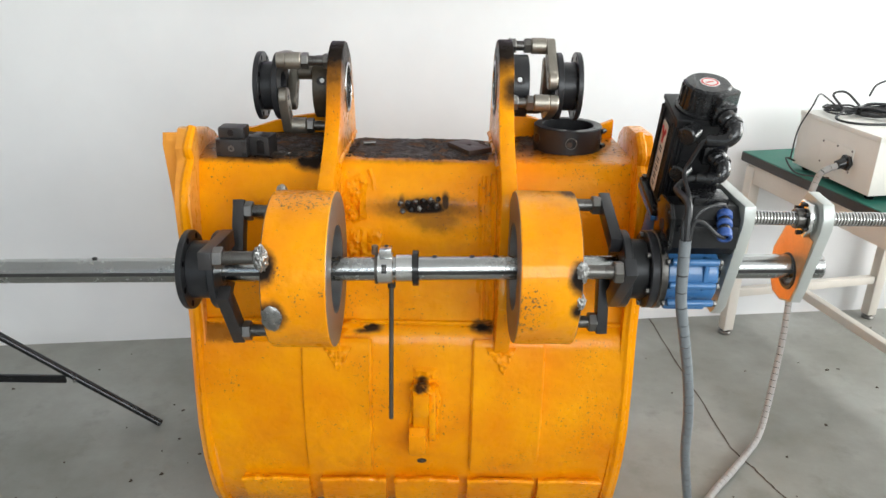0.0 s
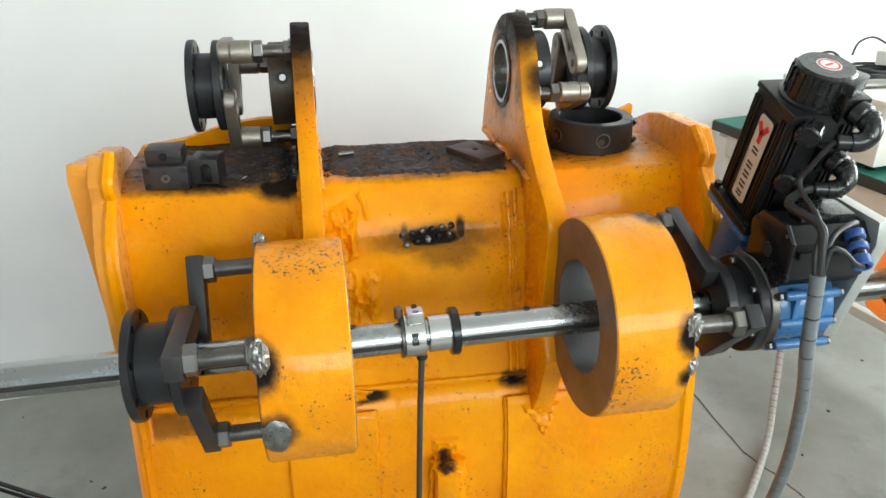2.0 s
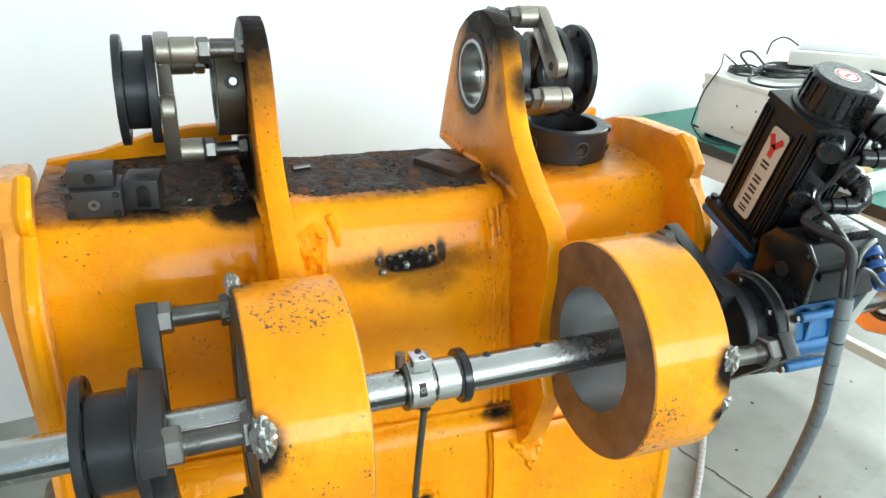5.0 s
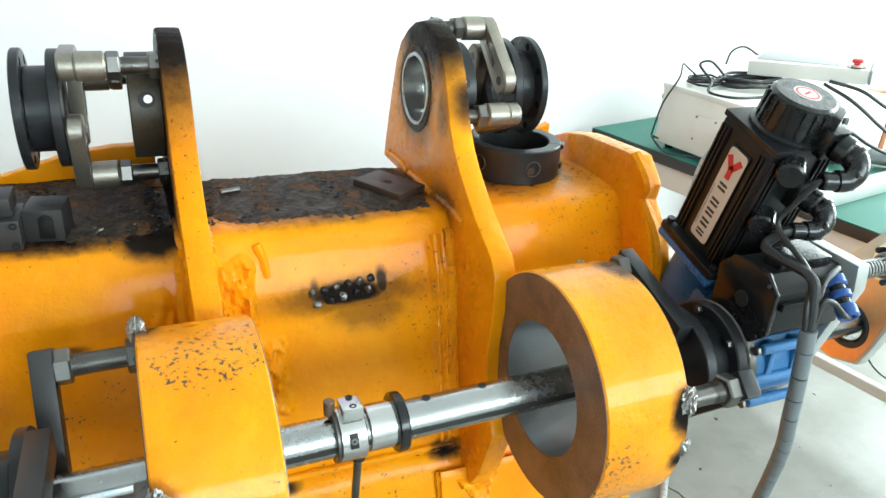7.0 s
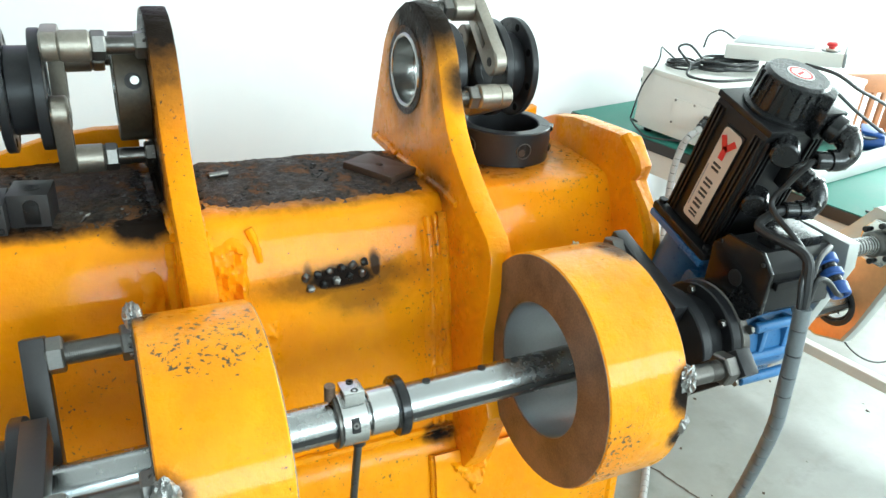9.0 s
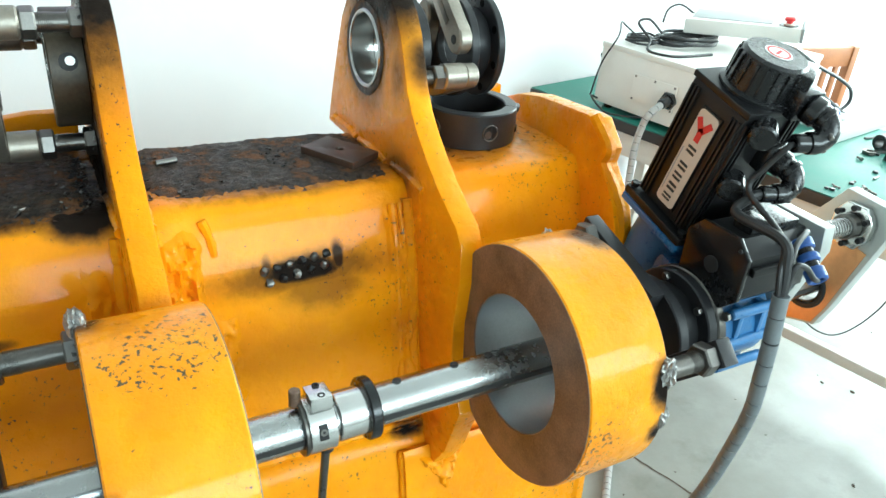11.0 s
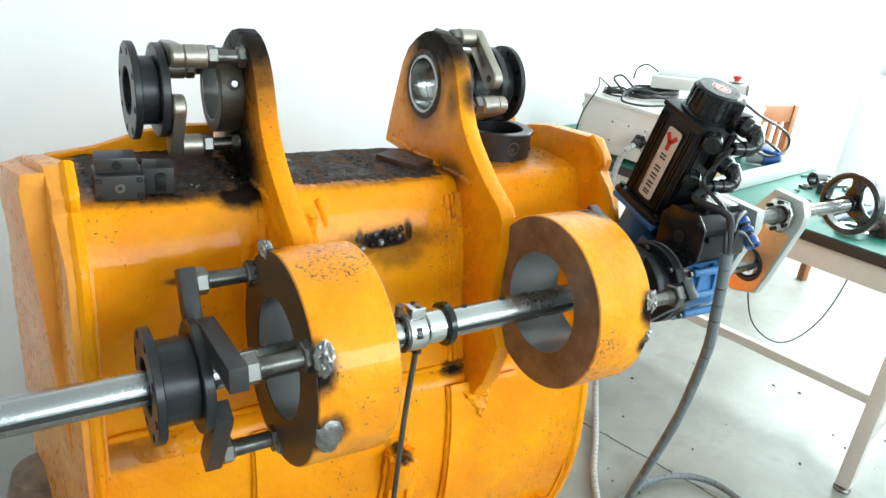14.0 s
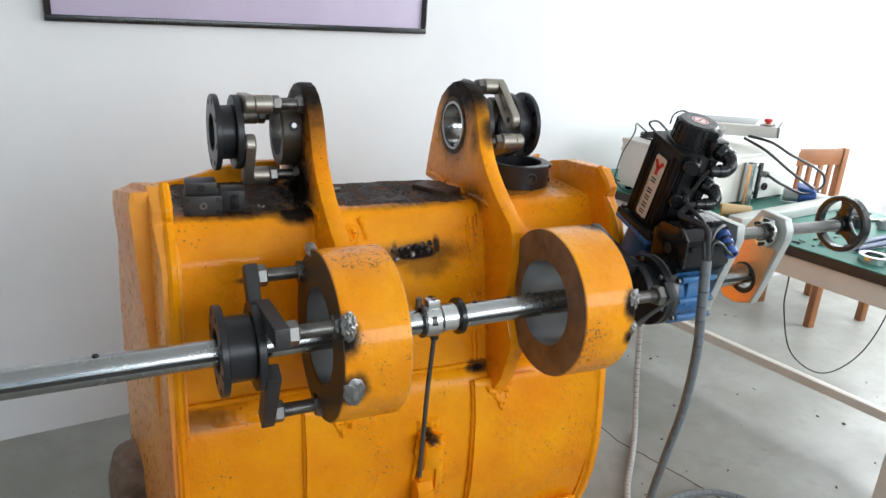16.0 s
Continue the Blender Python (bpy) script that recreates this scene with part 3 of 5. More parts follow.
# stiffening straps down the shell
for x0, x1, z0, z1 in ((-0.218, -0.055, 0.668, 0.280), (0.205, 0.375, 0.668, 0.284)):
    part("strap", bevelled(sheet(offset_line(LOWER, z0, z1, 0.015), x0, x1, 0.018, 14, 0.003), 0.004, 2, 60), M_SHELL, bucket)
    for x in (x0, x1):
        part("weld_bead", bead([(x, y, z) for y, z in offset_line(LOWER, z0, z1 + 0.02, 0.002)], 0.0070, x * 9), M_SHELL, bucket)
for x0, x1 in ((-0.40, -0.225), (-0.19, -0.02), (0.005, 0.175), (0.20, 0.375), (0.39, 0.555)):
    part("wear_strip", bevelled(sheet(offset_line(LOWER, 0.250, 0.09, 0.020), x0, x1, 0.022, 14, 0.006, None, x0 * 7), 0.006, 2, 60), M_SHELL, bucket)
    part("weld_bead", bead([(x0 - 0.002, 0.126, 0.246), ((x0 + x1) / 2, 0.125, 0.251), (x1 + 0.002, 0.126, 0.247)], 0.009, x0 * 5, None, 0.5), M_SHELL, bucket)
# lifting lug: two cheeks and a mid web
lug = part("lug", prism([(0.13, 0.570), (0.075, 0.566), (0.064, 0.556), (0.063, 0.505), (0.072, 0.488), (0.088, 0.484), (0.088, 0.380), (0.13, 0.372)], 0.055, 0.095, 0.005), M_SHELL, bucket)
part("lug_cheek", prism([(0.13, 0.560), (0.086, 0.553), (0.079, 0.530), (0.080, 0.425), (0.090, 0.398), (0.13, 0.385)], 0.094, 0.113, 0.006), M_SHELL, lug)
part("lug_hook", prism([(0.13, 0.444), (0.084, 0.448), (0.066, 0.432), (0.063, 0.392), (0.078, 0.366), (0.13, 0.356)], 0.044, 0.088, 0.007), M_SHELL, lug)
part("weld_bead", bead([(0.113, 0.108, 0.556), (0.117, 0.106, 0.50), (0.115, 0.106, 0.44), (0.112, 0.110, 0.392)], 0.008, 4, None, 0.6), M_SHELL, lug)
part("weld_bead", bead([(0.052, 0.106, 0.560), (0.052, 0.106, 0.50), (0.046, 0.108, 0.44)], 0.006, 9, None, 0.5), M_SHELL, lug)
part("torch_scar", blob((0.077, 0.080, 0.565), (0.024, 0.020, 0.011), 41, 0.6, 4.5), M_SHELL, lug, "scorched rough top")
# A squashed dark disc stands in for the drain hole's shaded inside.
b = cyl((0.077, 0.1250, 0.314), (0.077, 0.1335, 0.314), 0.0125, None, 24, 0.0005)
for v in b.verts:
    v.co.z = 0.314 + (v.co.z - 0.314) * 0.6
part("drain_hole", b, M_DIRT, bucket)
# creases and stray beads
part("weld_bead", bead([(-0.48, 0.170, 0.70), (-0.3, 0.168, 0.703), (-0.19, 0.170, 0.70)], 0.008, 1), M_SHELL, bucket)
part("weld_bead", bead([(-0.12, 0.172, 0.70), (0.07, 0.168, 0.702), (0.25, 0.170, 0.70)], 0.008, 5), M_SHELL, bucket)
part("weld_bead", bead([(0.31, 0.170, 0.70), (0.45, 0.169, 0.703), (0.59, 0.170, 0.70)], 0.008, 8), M_SHELL, bucket)
for dx, r, k in ((0.0, 0.0065, 31), (0.013, 0.0050, 33)):
    part("weld_bead", bead([(0.222 + dx, profile_point(UPPER, z) - 0.002, z) for z in (1.055, 1.0, 0.93, 0.86, 0.78, 0.71)], r, k, None, 0.5), M_SHELL, bucket)
part("weld_bead", bead([(-0.058, 0.268, 1.068), (-0.050, 0.262, 1.045), (-0.046, 0.254, 1.018)], 0.0075, 3), M_SHELL, bucket)

def rough_patch(x0, x1, z0, z1, amp, seed, line=UPPER, lift=0.003, vee=None):
    """Lumpy dressed weld on a plate, thick in its middle and running out at its rim."""
    nx, nz = max(4, int((x1 - x0) / 0.0035)), max(4, int((z0 - z1) / 0.0035))
    b = bmesh.new()
    g = []
    for j in range(nz + 1):
        row = []
        for i in range(nx + 1):
            u, w = i / nx, j / nz
            x, z = x0 + (x1 - x0) * u, z0 + (z1 - z0) * w
            rim_out = min(1.0, 5 * min(u, 1 - u, w, 1 - w) + 0.4 * noise.noise((x * 40, z * 40, seed)))
            if vee is not None:
                rim_out = max(0.0, min(rim_out, 5 * (1 - w - abs(u - vee) / (vee if u < vee else 1 - vee)) + 0.5 * noise.noise((x * 70, z * 70, seed))))
            h = (lift + amp * (0.5 + noise.fractal((x * 60, z * 45, seed), 0.8, 2.0, 4))) * rim_out - 0.004 * (1 - rim_out)
            row.append(b.verts.new((x, profile_point(line, z) - h, z)))
        g.append(row)
    for r0, r1 in zip(g, g[1:]):
        for i in range(nx):
            b.faces.new((r0[i], r0[i + 1], r1[i + 1], r1[i]))
    return b


for x0, x1, z0, z1, a, sd in ((-0.128, -0.060, 1.066, 0.93, 0.015, 1.0), (-0.126, -0.02, 0.94, 0.80, 0.010, 2.0), (0.205, 0.253, 1.066, 0.74, 0.005, 3.0), (0.297, 0.335, 1.06, 0.74, 0.005, 4.0), (-0.215, -0.175, 1.06, 0.76, 0.005, 6.0)):
    part("weld_patch", rough_patch(x0, x1, z0, z1, a, sd), M_SHELL, bucket, "lumpy painted weld")
for x0, x1, z0, z1, a, sd in ((-0.44, -0.24, 0.69, 0.655, 0.004, 13.0), (0.05, 0.12, 0.600, 0.562, 0.006, 15.0)):
    part("weld_patch", rough_patch(x0, x1, z0, z1, a, sd, LOWER), M_SHELL, bucket, "lumpy painted weld")

for x0, x1, sd, vee in ((-0.185, -0.080, 11.0, 0.52), (0.212, 0.322, 12.0, 0.60)):
    part("weld_foot", rough_patch(x0, x1, 0.672, 0.575, 0.011, sd, LOWER, 0.017, vee), M_SHELL, bucket, "lumpy painted weld below the ear")

# ears
EAR_Y, EAR_Z = 0.453, 1.242   # the ear bores' axis
EAR = [(0.612, 1.07), (0.606, 1.10), (0.594, 1.15), (0.577, 1.212), (0.560, 1.268), (0.538, 1.306), (0.506, 1.332), (0.471, 1.351), (0.436, 1.359), (0.402, 1.354), (0.373, 1.341),
       (0.347, 1.320), (0.328, 1.293), (0.311, 1.257), (0.297, 1.224), (0.277, 1.193), (0.252, 1.167), (0.219, 1.140), (0.186, 1.116), (0.151, 1.095), (0.120, 1.078), (0.102, 1.055),
       (0.095, 1.00), (0.10, 0.93), (0.092, 0.86), (0.055, 0.80), (0.085, 0.70), (0.118, 0.645), (0.135, 0.615), (0.16, 0.62), (0.19, 0.70), (0.26, 0.95), (0.30, 1.07)]


def ear(x0, x1, side, dz=0.0):
    ez = EAR_Z + dz
    e = part("ear", prism([(y, z + dz if z > 1.02 else z) for y, z in EAR], x0, x1, 0.005, [(EAR_Y, ez, 0.0625)]), M_EAR, bucket)
    part("bushing", tube((x0 - 0.003, EAR_Y, ez), (x1 + 0.003, EAR_Y, ez), 0.0624, 0.0545, 56, 0.002), M_BUSH, e, "bright bored steel bushing")
    part("heat_ring", tube((x0 - 0.0015 if side > 0 else x1 - 0.0, EAR_Y, ez), (x0 if side > 0 else x1 + 0.0015, EAR_Y, ez), 0.0735, 0.0625, 48, 0.0005), M_DIRT, e, "scorched ring round the bore")
    for y, z, s in ((0.27, 1.09, 1), (0.40, 1.085, 2), (0.52, 1.085, 3)):
        for xx in (x0, x1):
            part("weld_bead", bead([(xx, y - 0.05, z), (xx, y, z + 0.004), (xx, y + 0.06, z)], 0.008, s + xx), M_EAR, e)
    for xx in (x0, x1):
        part("weld_bead", bead([(xx, 0.268, 1.06), (xx, 0.24, 0.98), (xx, 0.21, 0.85), (xx, 0.18, 0.71)], 0.016, xx * 3, None, 0.2), M_EAR, e)
    return e


ear(-0.162, -0.126, 1, -0.010)
ear(0.252, 0.289, 1)
part("weld_foot", blob((-0.10, 0.16, 0.69), (0.04, 0.02, 0.02), 21, 0.5, 2.4), M_SHELL, bucket)
part("weld_foot", blob((0.232, 0.168, 0.697), (0.034, 0.012, 0.012), 25, 0.7, 3.6), M_SHELL, bucket, "scorched weld lump")

AY, AZ = -0.022, 0.942   # the boring bar's axis


def boss_ring(x0, x1, r, ri, rusty):
    w = x1 - x0
    ring = part("boss_ring", lathe((x0, AY, AZ), X, [(ri + 0.001, 0.004), (r - 0.0018, 0.0), (r, 0.0018), (r, w - 0.0018), (r - 0.0018, w), (ri + 0.001, w - 0.004)], 96), M_RING, bucket, "thick yellow welded boss ring")
    part("bore_face", tube((x0 + 0.0005, AY, AZ), (x1 - 0.0005, AY, AZ), ri + 0.0015, ri, 72, 0.0003), M_BORE, ring, "machined grey bore")
    part("end_face", tube((x0 - 0.0012, AY, AZ), (x0 + 0.0008, AY, AZ), r - 0.002, ri + 0.0013, 72, 0.0005), M_RUST if rusty else M_DARKFACE, ring, "bare rust-brown end face" if rusty else "dark brown end face")
    part("end_face", tube((x1 - 0.0008, AY, AZ), (x1 + 0.0012, AY, AZ), r - 0.002, ri + 0.0013, 72, 0.0005), M_RUST if rusty else M_DULL, ring, "bare rust-brown end face" if rusty else "bare dull steel end face")
    return ring


AZ -= 0.011
ring_l = boss_ring(-0.230, -0.104, 0.167, 0.0945, False)
AZ += 0.011
ring_r = boss_ring(0.273, 0.392, 0.163, 0.0940, True)
# torch-cut and weld scars on the rings' edges
for (x, y, z), size, seed, o in (((-0.224, -0.182, 1.022), (0.013, 0.014, 0.026), 3, ring_l), ((-0.212, -0.1855, 0.900), (0.020, 0.006, 0.031), 8, ring_l), ((0.391, -0.172, 0.998), (0.012, 0.009, 0.022), 5, ring_r),
                                 ((0.391, -0.178, 0.938), (0.010, 0.010, 0.018), 14, ring_r), ((-0.228, -0.04, 0.778), (0.010, 0.020, 0.010), 17, ring_l), ((-0.228, 0.055, 1.08), (0.010, 0.022, 0.012), 19, ring_l)):
    lump = blob((x, y, z), size, seed, 0.16 if seed == 8 else 0.30, 2.4 if seed == 8 else 3.2, None, 4)
    part("weld_lump", lump, M_WELD, o, "bright lumpy weld scar")
# row of plug welds in the scorched patch
for i in range(11):
    x = 0.018 + 0.0185 * i if i < 6 else 0.024 + 0.0205 * (i - 6)
    z = 0.991 + 0.0022 * i if i < 6 else 0.973 + 0.0035 * (i - 6)
    y = profile_point(UPPER, z) - 0.001
    part("plug_weld", blob((x, y, z), (0.0068, 0.0055, 0.0068), 30 + i, 0.4, 2.6, None, 2), M_SWARFHOLE if i % 2 else M_STUD, bucket, "blackened plug weld")


# ---- what lies on the bucket ----
def scatter(name, label, category, areas, n, size, seed, material):
    rng = random.Random(seed)
    b = bmesh.new()
    for x0, x1, y0, y1, z, share in areas:
        for _ in range(int(n * share)):
            x, y = rng.uniform(x0, x1), rng.uniform(y0, y1)
            s = size * rng.uniform(0.35, 1.5)
            bb = bmesh.new()
            bmesh.ops.create_cube(bb, size=1)
            for v in bb.verts:
                v.co += Vector([rng.uniform(-0.25, 0.25) for _ in range(3)])
            bb.transform(pose(x, y, z + s * 0.2, rng.uniform(-25, 25), rng.uniform(-25, 25), rng.uniform(0, 360)) @ Matrix.Diagonal((s * rng.uniform(0.6, 2.2), s * 0.8, s * 0.6, 1)))
            me = bpy.data.meshes.new("t")
            bb.to_mesh(me)
            bb.free()
            b.from_mesh(me)
            bpy.data.meshes.remove(me)
    return single(name, b, material, label, category, kind="stuff")


def dirt_layer():
    """The oily crust on the bucket's top, thick in the middle and running out at its uneven rim."""
    b = bmesh.new()
    for x0, x1, y0, y1 in ((-0.455, -0.180, 0.29, 0.56), (-0.125, 0.248, 0.288, 0.497), (0.303, 0.575, 0.34, 0.565)):
        nx, ny = int((x1 - x0) / 0.005), int((y1 - y0) / 0.005)
        grid = []
        for j in range(ny + 1):
            row = []
            for i in range(nx + 1):
                x, y = x0 + (x1 - x0) * i / nx, y0 + (y1 - y0) * j / ny
                edge = min(min(i, nx - i) * 0.005 / 0.03, j * 0.005 / 0.035, 1.0)
                body = 0.9 * noise.noise((x * 16, y * 16, 2)) + (0.35 if x < 0.26 else -0.35) + (0.5 if -0.31 < x < -0.17 else -0.25 if x < -0.3 else 0.0)
                h = 0.0022 * min(1, body * 2) + 0.0022 * noise.fractal((x * 120, y * 120, 5), 1.0, 2.0, 3) - 0.006 * (1 - edge)
                row.append(b.verts.new((x, y, 1.0865 + max(-0.008, h))))
            grid.append(row)
        for r0, r1 in zip(grid, grid[1:]):
            for i in range(nx):
                b.faces.new((r0[i], r0[i + 1], r1[i + 1], r1[i]))
    single("oily_dirt", b, M_DIRT, "black oily dirt crusted on the bucket's top", "dirt", kind="stuff")


dirt_layer()
scatter("swarf", "black oily metal chips on the bucket's top", "metal chips",
        [(-0.30, -0.18, 0.31, 0.50, 1.086, 0.42), (-0.46, -0.30, 0.36, 0.52, 1.086, 0.1), (-0.12, 0.24, 0.31, 0.49, 1.086, 0.36), (0.32, 0.57, 0.34, 0.56, 1.086, 0.12)], 900, 0.0030, 3, M_SWARFHOLE)
scatter("swarf", "scattered bright metal turnings on the bucket's top", "metal chips",
        [(-0.28, -0.18, 0.31, 0.48, 1.089, 0.4), (-0.12, 0.24, 0.31, 0.49, 1.087, 0.6)], 90, 0.0026, 5, M_STUD)


def rust_plate():
    b = prism([(-0.052, -0.034), (0.052, -0.034), (0.052, 0.034), (-0.052, 0.034)], 0, 0.012, 0.002, [(0.0, 0.0, 0.006)])
    b.transform(pose(0.188, 0.391, 1.0885, 0, -90, 31))
    single("steel_plate", b, M_DARKPLATE, "small rusty steel plate with a hole, lying flat", "steel plate", base=(0.188, 0.391, 1.0885))


rust_plate()
single("steel_pin", cyl((-0.087, 0.424, 1.093), (-0.055, 0.431, 1.093), 0.0045, None, 14, 0.001), M_NUT, "short bright steel pin lying in the dirt", "pin", base=(-0.06, 0.4, 1.09))


def loose_collar():
    c = Vector((0.445, 0.435, 1.0865))
    t = thing("steel_collar", c, "black split steel collar standing on its flat side on the bucket", "collar")
    b = tube(c, c + Z * 0.062, 0.0875, 0.065, 64, 0.002)
    part("body", b, M_BLACK, t)
    for a, r in ((-92, 0.011), (-20, 0.010), (200, 0.011)):
        d = Vector((math.cos(radians(a)), math.sin(radians(a)), 0))
        part("cross_hole", tube(c + Z * 0.031 + d * 0.0855, c + Z * 0.031 + d * 0.0880, r * 1.35, r * 1.15, 28, 0.0005), M_STUD, t)
        # Dark disc paints the hole's shade, brown disc what shows through; nothing is cut.
        part("hole_shade_disc", cyl(c + Z * 0.031 + d * 0.0850, c + Z * 0.031 + d * 0.0874, r * 1.15, None, 28, 0.0003), M_SWARFHOLE, t)
        q = c + Z * 0.028 + d * 0.0853 + d.cross(Z) * 0.004
        part("hole_inside_disc", cyl(q, q + d * 0.0026, r * 0.62, None, 20, 0.0003), M_DARKPLATE, t)
    d = Vector((math.cos(radians(-38)), math.sin(radians(-38)), 0))
    part("split_gap", box(c + Z * 0.031 + d * 0.0763, (0.0225, 0.0025, 0.0626), (0, 0, -38), 0), M_SWARFHOLE, t)
    for dz in (0.012, 0.050):
        p = c + Vector((math.cos(radians(-22)), math.sin(radians(-22)), 0)) * 0.0872 + Z * dz
        part("clamp_screw", cyl(p, p + d.cross(Z) * -0.02, 0.0065, None, 16, 0.001), M_BLACK2, t)


loose_collar()


def clamp_block():
    t = thing("clamp_block", (-0.40, 0.33, 1.0865), "dark grey machined clamp block with cap screws on the bucket", "clamp block")
    m = pose(-0.394, 0.324, 1.0865, 0, 0, -3)

    def put(name, b, material, label=""):
        b.transform(m)
        return part(name, b, material, t, label)

    put("body", box((0, 0, 0.0210), (0.076, 0.066, 0.042), (0, 0, 0), 0.002), M_GREY)
    put("cap", box((-0.002, 0.004, 0.0560), (0.064, 0.050, 0.027), (0, 0, 0), 0.004), M_GREY)
    put("cap_hole", cyl((-0.002, -0.0225, 0.057), (-0.002, -0.0205, 0.057), 0.008, None, 20, 0.0003), M_SWARFHOLE)
    for x, z in ((-0.031, 0.007), (0.031, 0.007), (-0.031, 0.035), (0.031, 0.035)):
        put("cap_screw", tube((x, -0.0345, z), (x, -0.0328, z), 0.0050, 0.0025, 16, 0.0003), M_BLACK2)
    put("centre_screw", tube((0, -0.035, 0.021), (0, -0.0328, 0.021), 0.0080, 0.0035, 20, 0.0004), M_NUT)
    put("saddle", box((0.066, 0.016, 0.023), (0.050, 0.056, 0.046), (0, 0, -6), 0.002), M_GREY)
    b = box((0.0665, -0.0125, 0.018), (0.019, 0.0024, 0.026), (0, 0, -6), 0.0005)
    b = cyl((0.0665, -0.0135, 0.030), (0.0665, -0.0115, 0.030), 0.0095, None, 24, 0.0003, b)
    put("saddle_slot", b, M_SWARFHOLE)
    put("saddle_bore", cyl((0.068, 0.014, 0.0455), (0.068, 0.014, 0.0465), 0.010, None, 24, 0.0003), M_SWARFHOLE)


clamp_block()

# ---- the boring bar and what it carries ----
BAR_R = 0.0260


def boring_bar():
    t = thing("boring_bar", (-1.6, AY, AZ - 0.02), "long ground steel boring bar with a keyway slot", "boring bar")
    part("bar", cyl((-2.1, AY, AZ - 0.004), (0.93, AY, AZ), BAR_R, None, 48, 0.002), M_BAR, t)
    part("keyway", box((-0.585, AY - BAR_R + 0.0010, AZ - 0.0010), (3.02, 0.0042, 0.0076), (0, 0, 0), 0.0005), M_BARSLOT, t, "dark keyway along the bar")
    for x in (-0.36, -0.095, 0.105, 0.185, 0.235, -0.62, -0.9):
        p = Vector((x, AY, AZ)) + Vector((0, 0.12, 0.9928)) * (BAR_R - 0.0012)
        part("set_hole", cyl(p, p + Vector((0, 0.12, 0.9928)) * 0.0018, 0.0055, None, 18, 0.0003), M_BARSLOT, t)
    return t


BAR = boring_bar()


def tool_holder():
    t = thing("tool_clamp", (0.0, AY, AZ - 0.04), "bright steel split tool clamp on the boring bar", "tool clamp")
    part("clamp_ring", tube((-0.0165, AY, AZ), (0.0175, AY, AZ), 0.0345, BAR_R + 0.0004, 56, 0.0015), M_STEEL, t)
    part("shoulder_ring", tube((-0.0215, AY, AZ), (-0.0168, AY, AZ), 0.0345, BAR_R + 0.0004, 48, 0.001), M_STUD, t)
    f = Vector((0, -0.94, 0.34))
    p = Vector((-0.001, AY, AZ)) + f * 0.0340
    part("window", box(p, (0.011, 0.0025, 0.019), (-20, 0, 0), 0.001), M_SWARFHOLE, t)
    part("window_screw", tube(p + f * 0.0006, p + f * 0.0020, 0.0042, 0.0018, 16, 0.0003), M_STUD, t)
    part("top_block", box((0.002, AY - 0.004, AZ + 0.040), (0.026, 0.030, 0.018), (-4, 0, 0), 0.0015), M_STEEL, t)
    for y in (-0.011, 0.008):
        part("block_screw", tube((0.003, AY - 0.002 + y, AZ + 0.0485), (0.003, AY - 0.002 + y, AZ + 0.0500), 0.0046, 0.0022, 18, 0.0003), M_BLACK2, t)
    part("tip_pin", cyl((-0.022, AY + 0.006, AZ + 0.030), (-0.022, AY + 0.006, AZ + 0.050), 0.0068, None, 20, 0.001), M_RUST, t, "brown capped pin")
    part("sleeve", tube((0.0225, AY, AZ), (0.0600, AY, AZ), 0.0300, BAR_R + 0.0004, 56, 0.0012), M_STEEL, t)
    k = tube((0.0575, AY, AZ), (0.0715, AY, AZ), 0.0385, BAR_R + 0.0006, 56, 0.002)
    tagged(part("locking_ring", k, M_PLASTIC, t), "matt black locking ring")
    rod = [(0.012, AY - 0.004, AZ - 0.030), (0.006, AY + 0.006, 0.76), (-0.001, AY + 0.010, 0.552)]
    part("rod", sweep(rod, 0.0052, 14, 10), M_STUD, t, "dark threaded hanging rod")
    part("rod_socket", tube((0.012, AY - 0.004, AZ - 0.043), (0.012, AY - 0.004, AZ - 0.031), 0.009, 0.0053, 20, 0.001), M_BLACK, t)
    return t


CLAMP = tool_holder()


def stud(t, p0, p1, nut_at, r=0.0095, washer=True, material=None):
    """A threaded stud from a bearing arm to its weld, with a nut and a thread."""
    p0, p1 = Vector(p0), Vector(p1)
    d = (p1 - p0).normalized()
    s = part("stud", cyl(p0, p1, r, None, 20, 0.001), material or M_STUD, t)
    n = Vector(p0) + d * nut_at
    part("nut", hexnut(n, d, r * 2.9, r * 1.5, 0, None, 12), M_NUT, t, "hexagon nut")
    b = None
    for k in range(7):
        q = n + d * (r * 1.75 + k * 0.0022)
        b = tube(q, q + d * 0.0012, r + 0.0007, r - 0.001, 20, 0.0002, b)
    part("thread", b, M_STUD, t)
    return s


def spool(t, x0, x1, c, r, hub, material, holes=8, flip=1):
    """A bearing housing: a flange with bolt holes, a hub, and a second flange."""
    y, z = c
    a = flip
    part("outer_flange", tube((x0, y, z), (x0 + a * 0.013, y, z), r, 0.043, 64, 0.0015), material, t)
    part("hub", tube((x0 + a * 0.0131, y, z), (x1 - a * 0.0151, y, z), hub, 0.042, 56, 0.001), material, t)
    part("inner_flange", tube((x1 - a * 0.015, y, z), (x1, y, z), r * 0.98, 0.036, 64, 0.0015), material, t)
    for k in range(holes):
        an = 2 * math.pi * (k + 0.3) / holes
        p = Vector((x0 - a * 0.0006, y + 0.86 * r * math.cos(an), z + 0.86 * r * math.sin(an)))
        # Near-black plugs stand in for the shade inside the bolt holes.
        part("bolt_hole", cyl(p, p + X * a * 0.0142, 0.0066, None, 16, 0.0003), M_HOLE, t)


def arm_dir(deg):
    return Vector((0, -math.cos(radians(deg)), math.sin(radians(deg))))


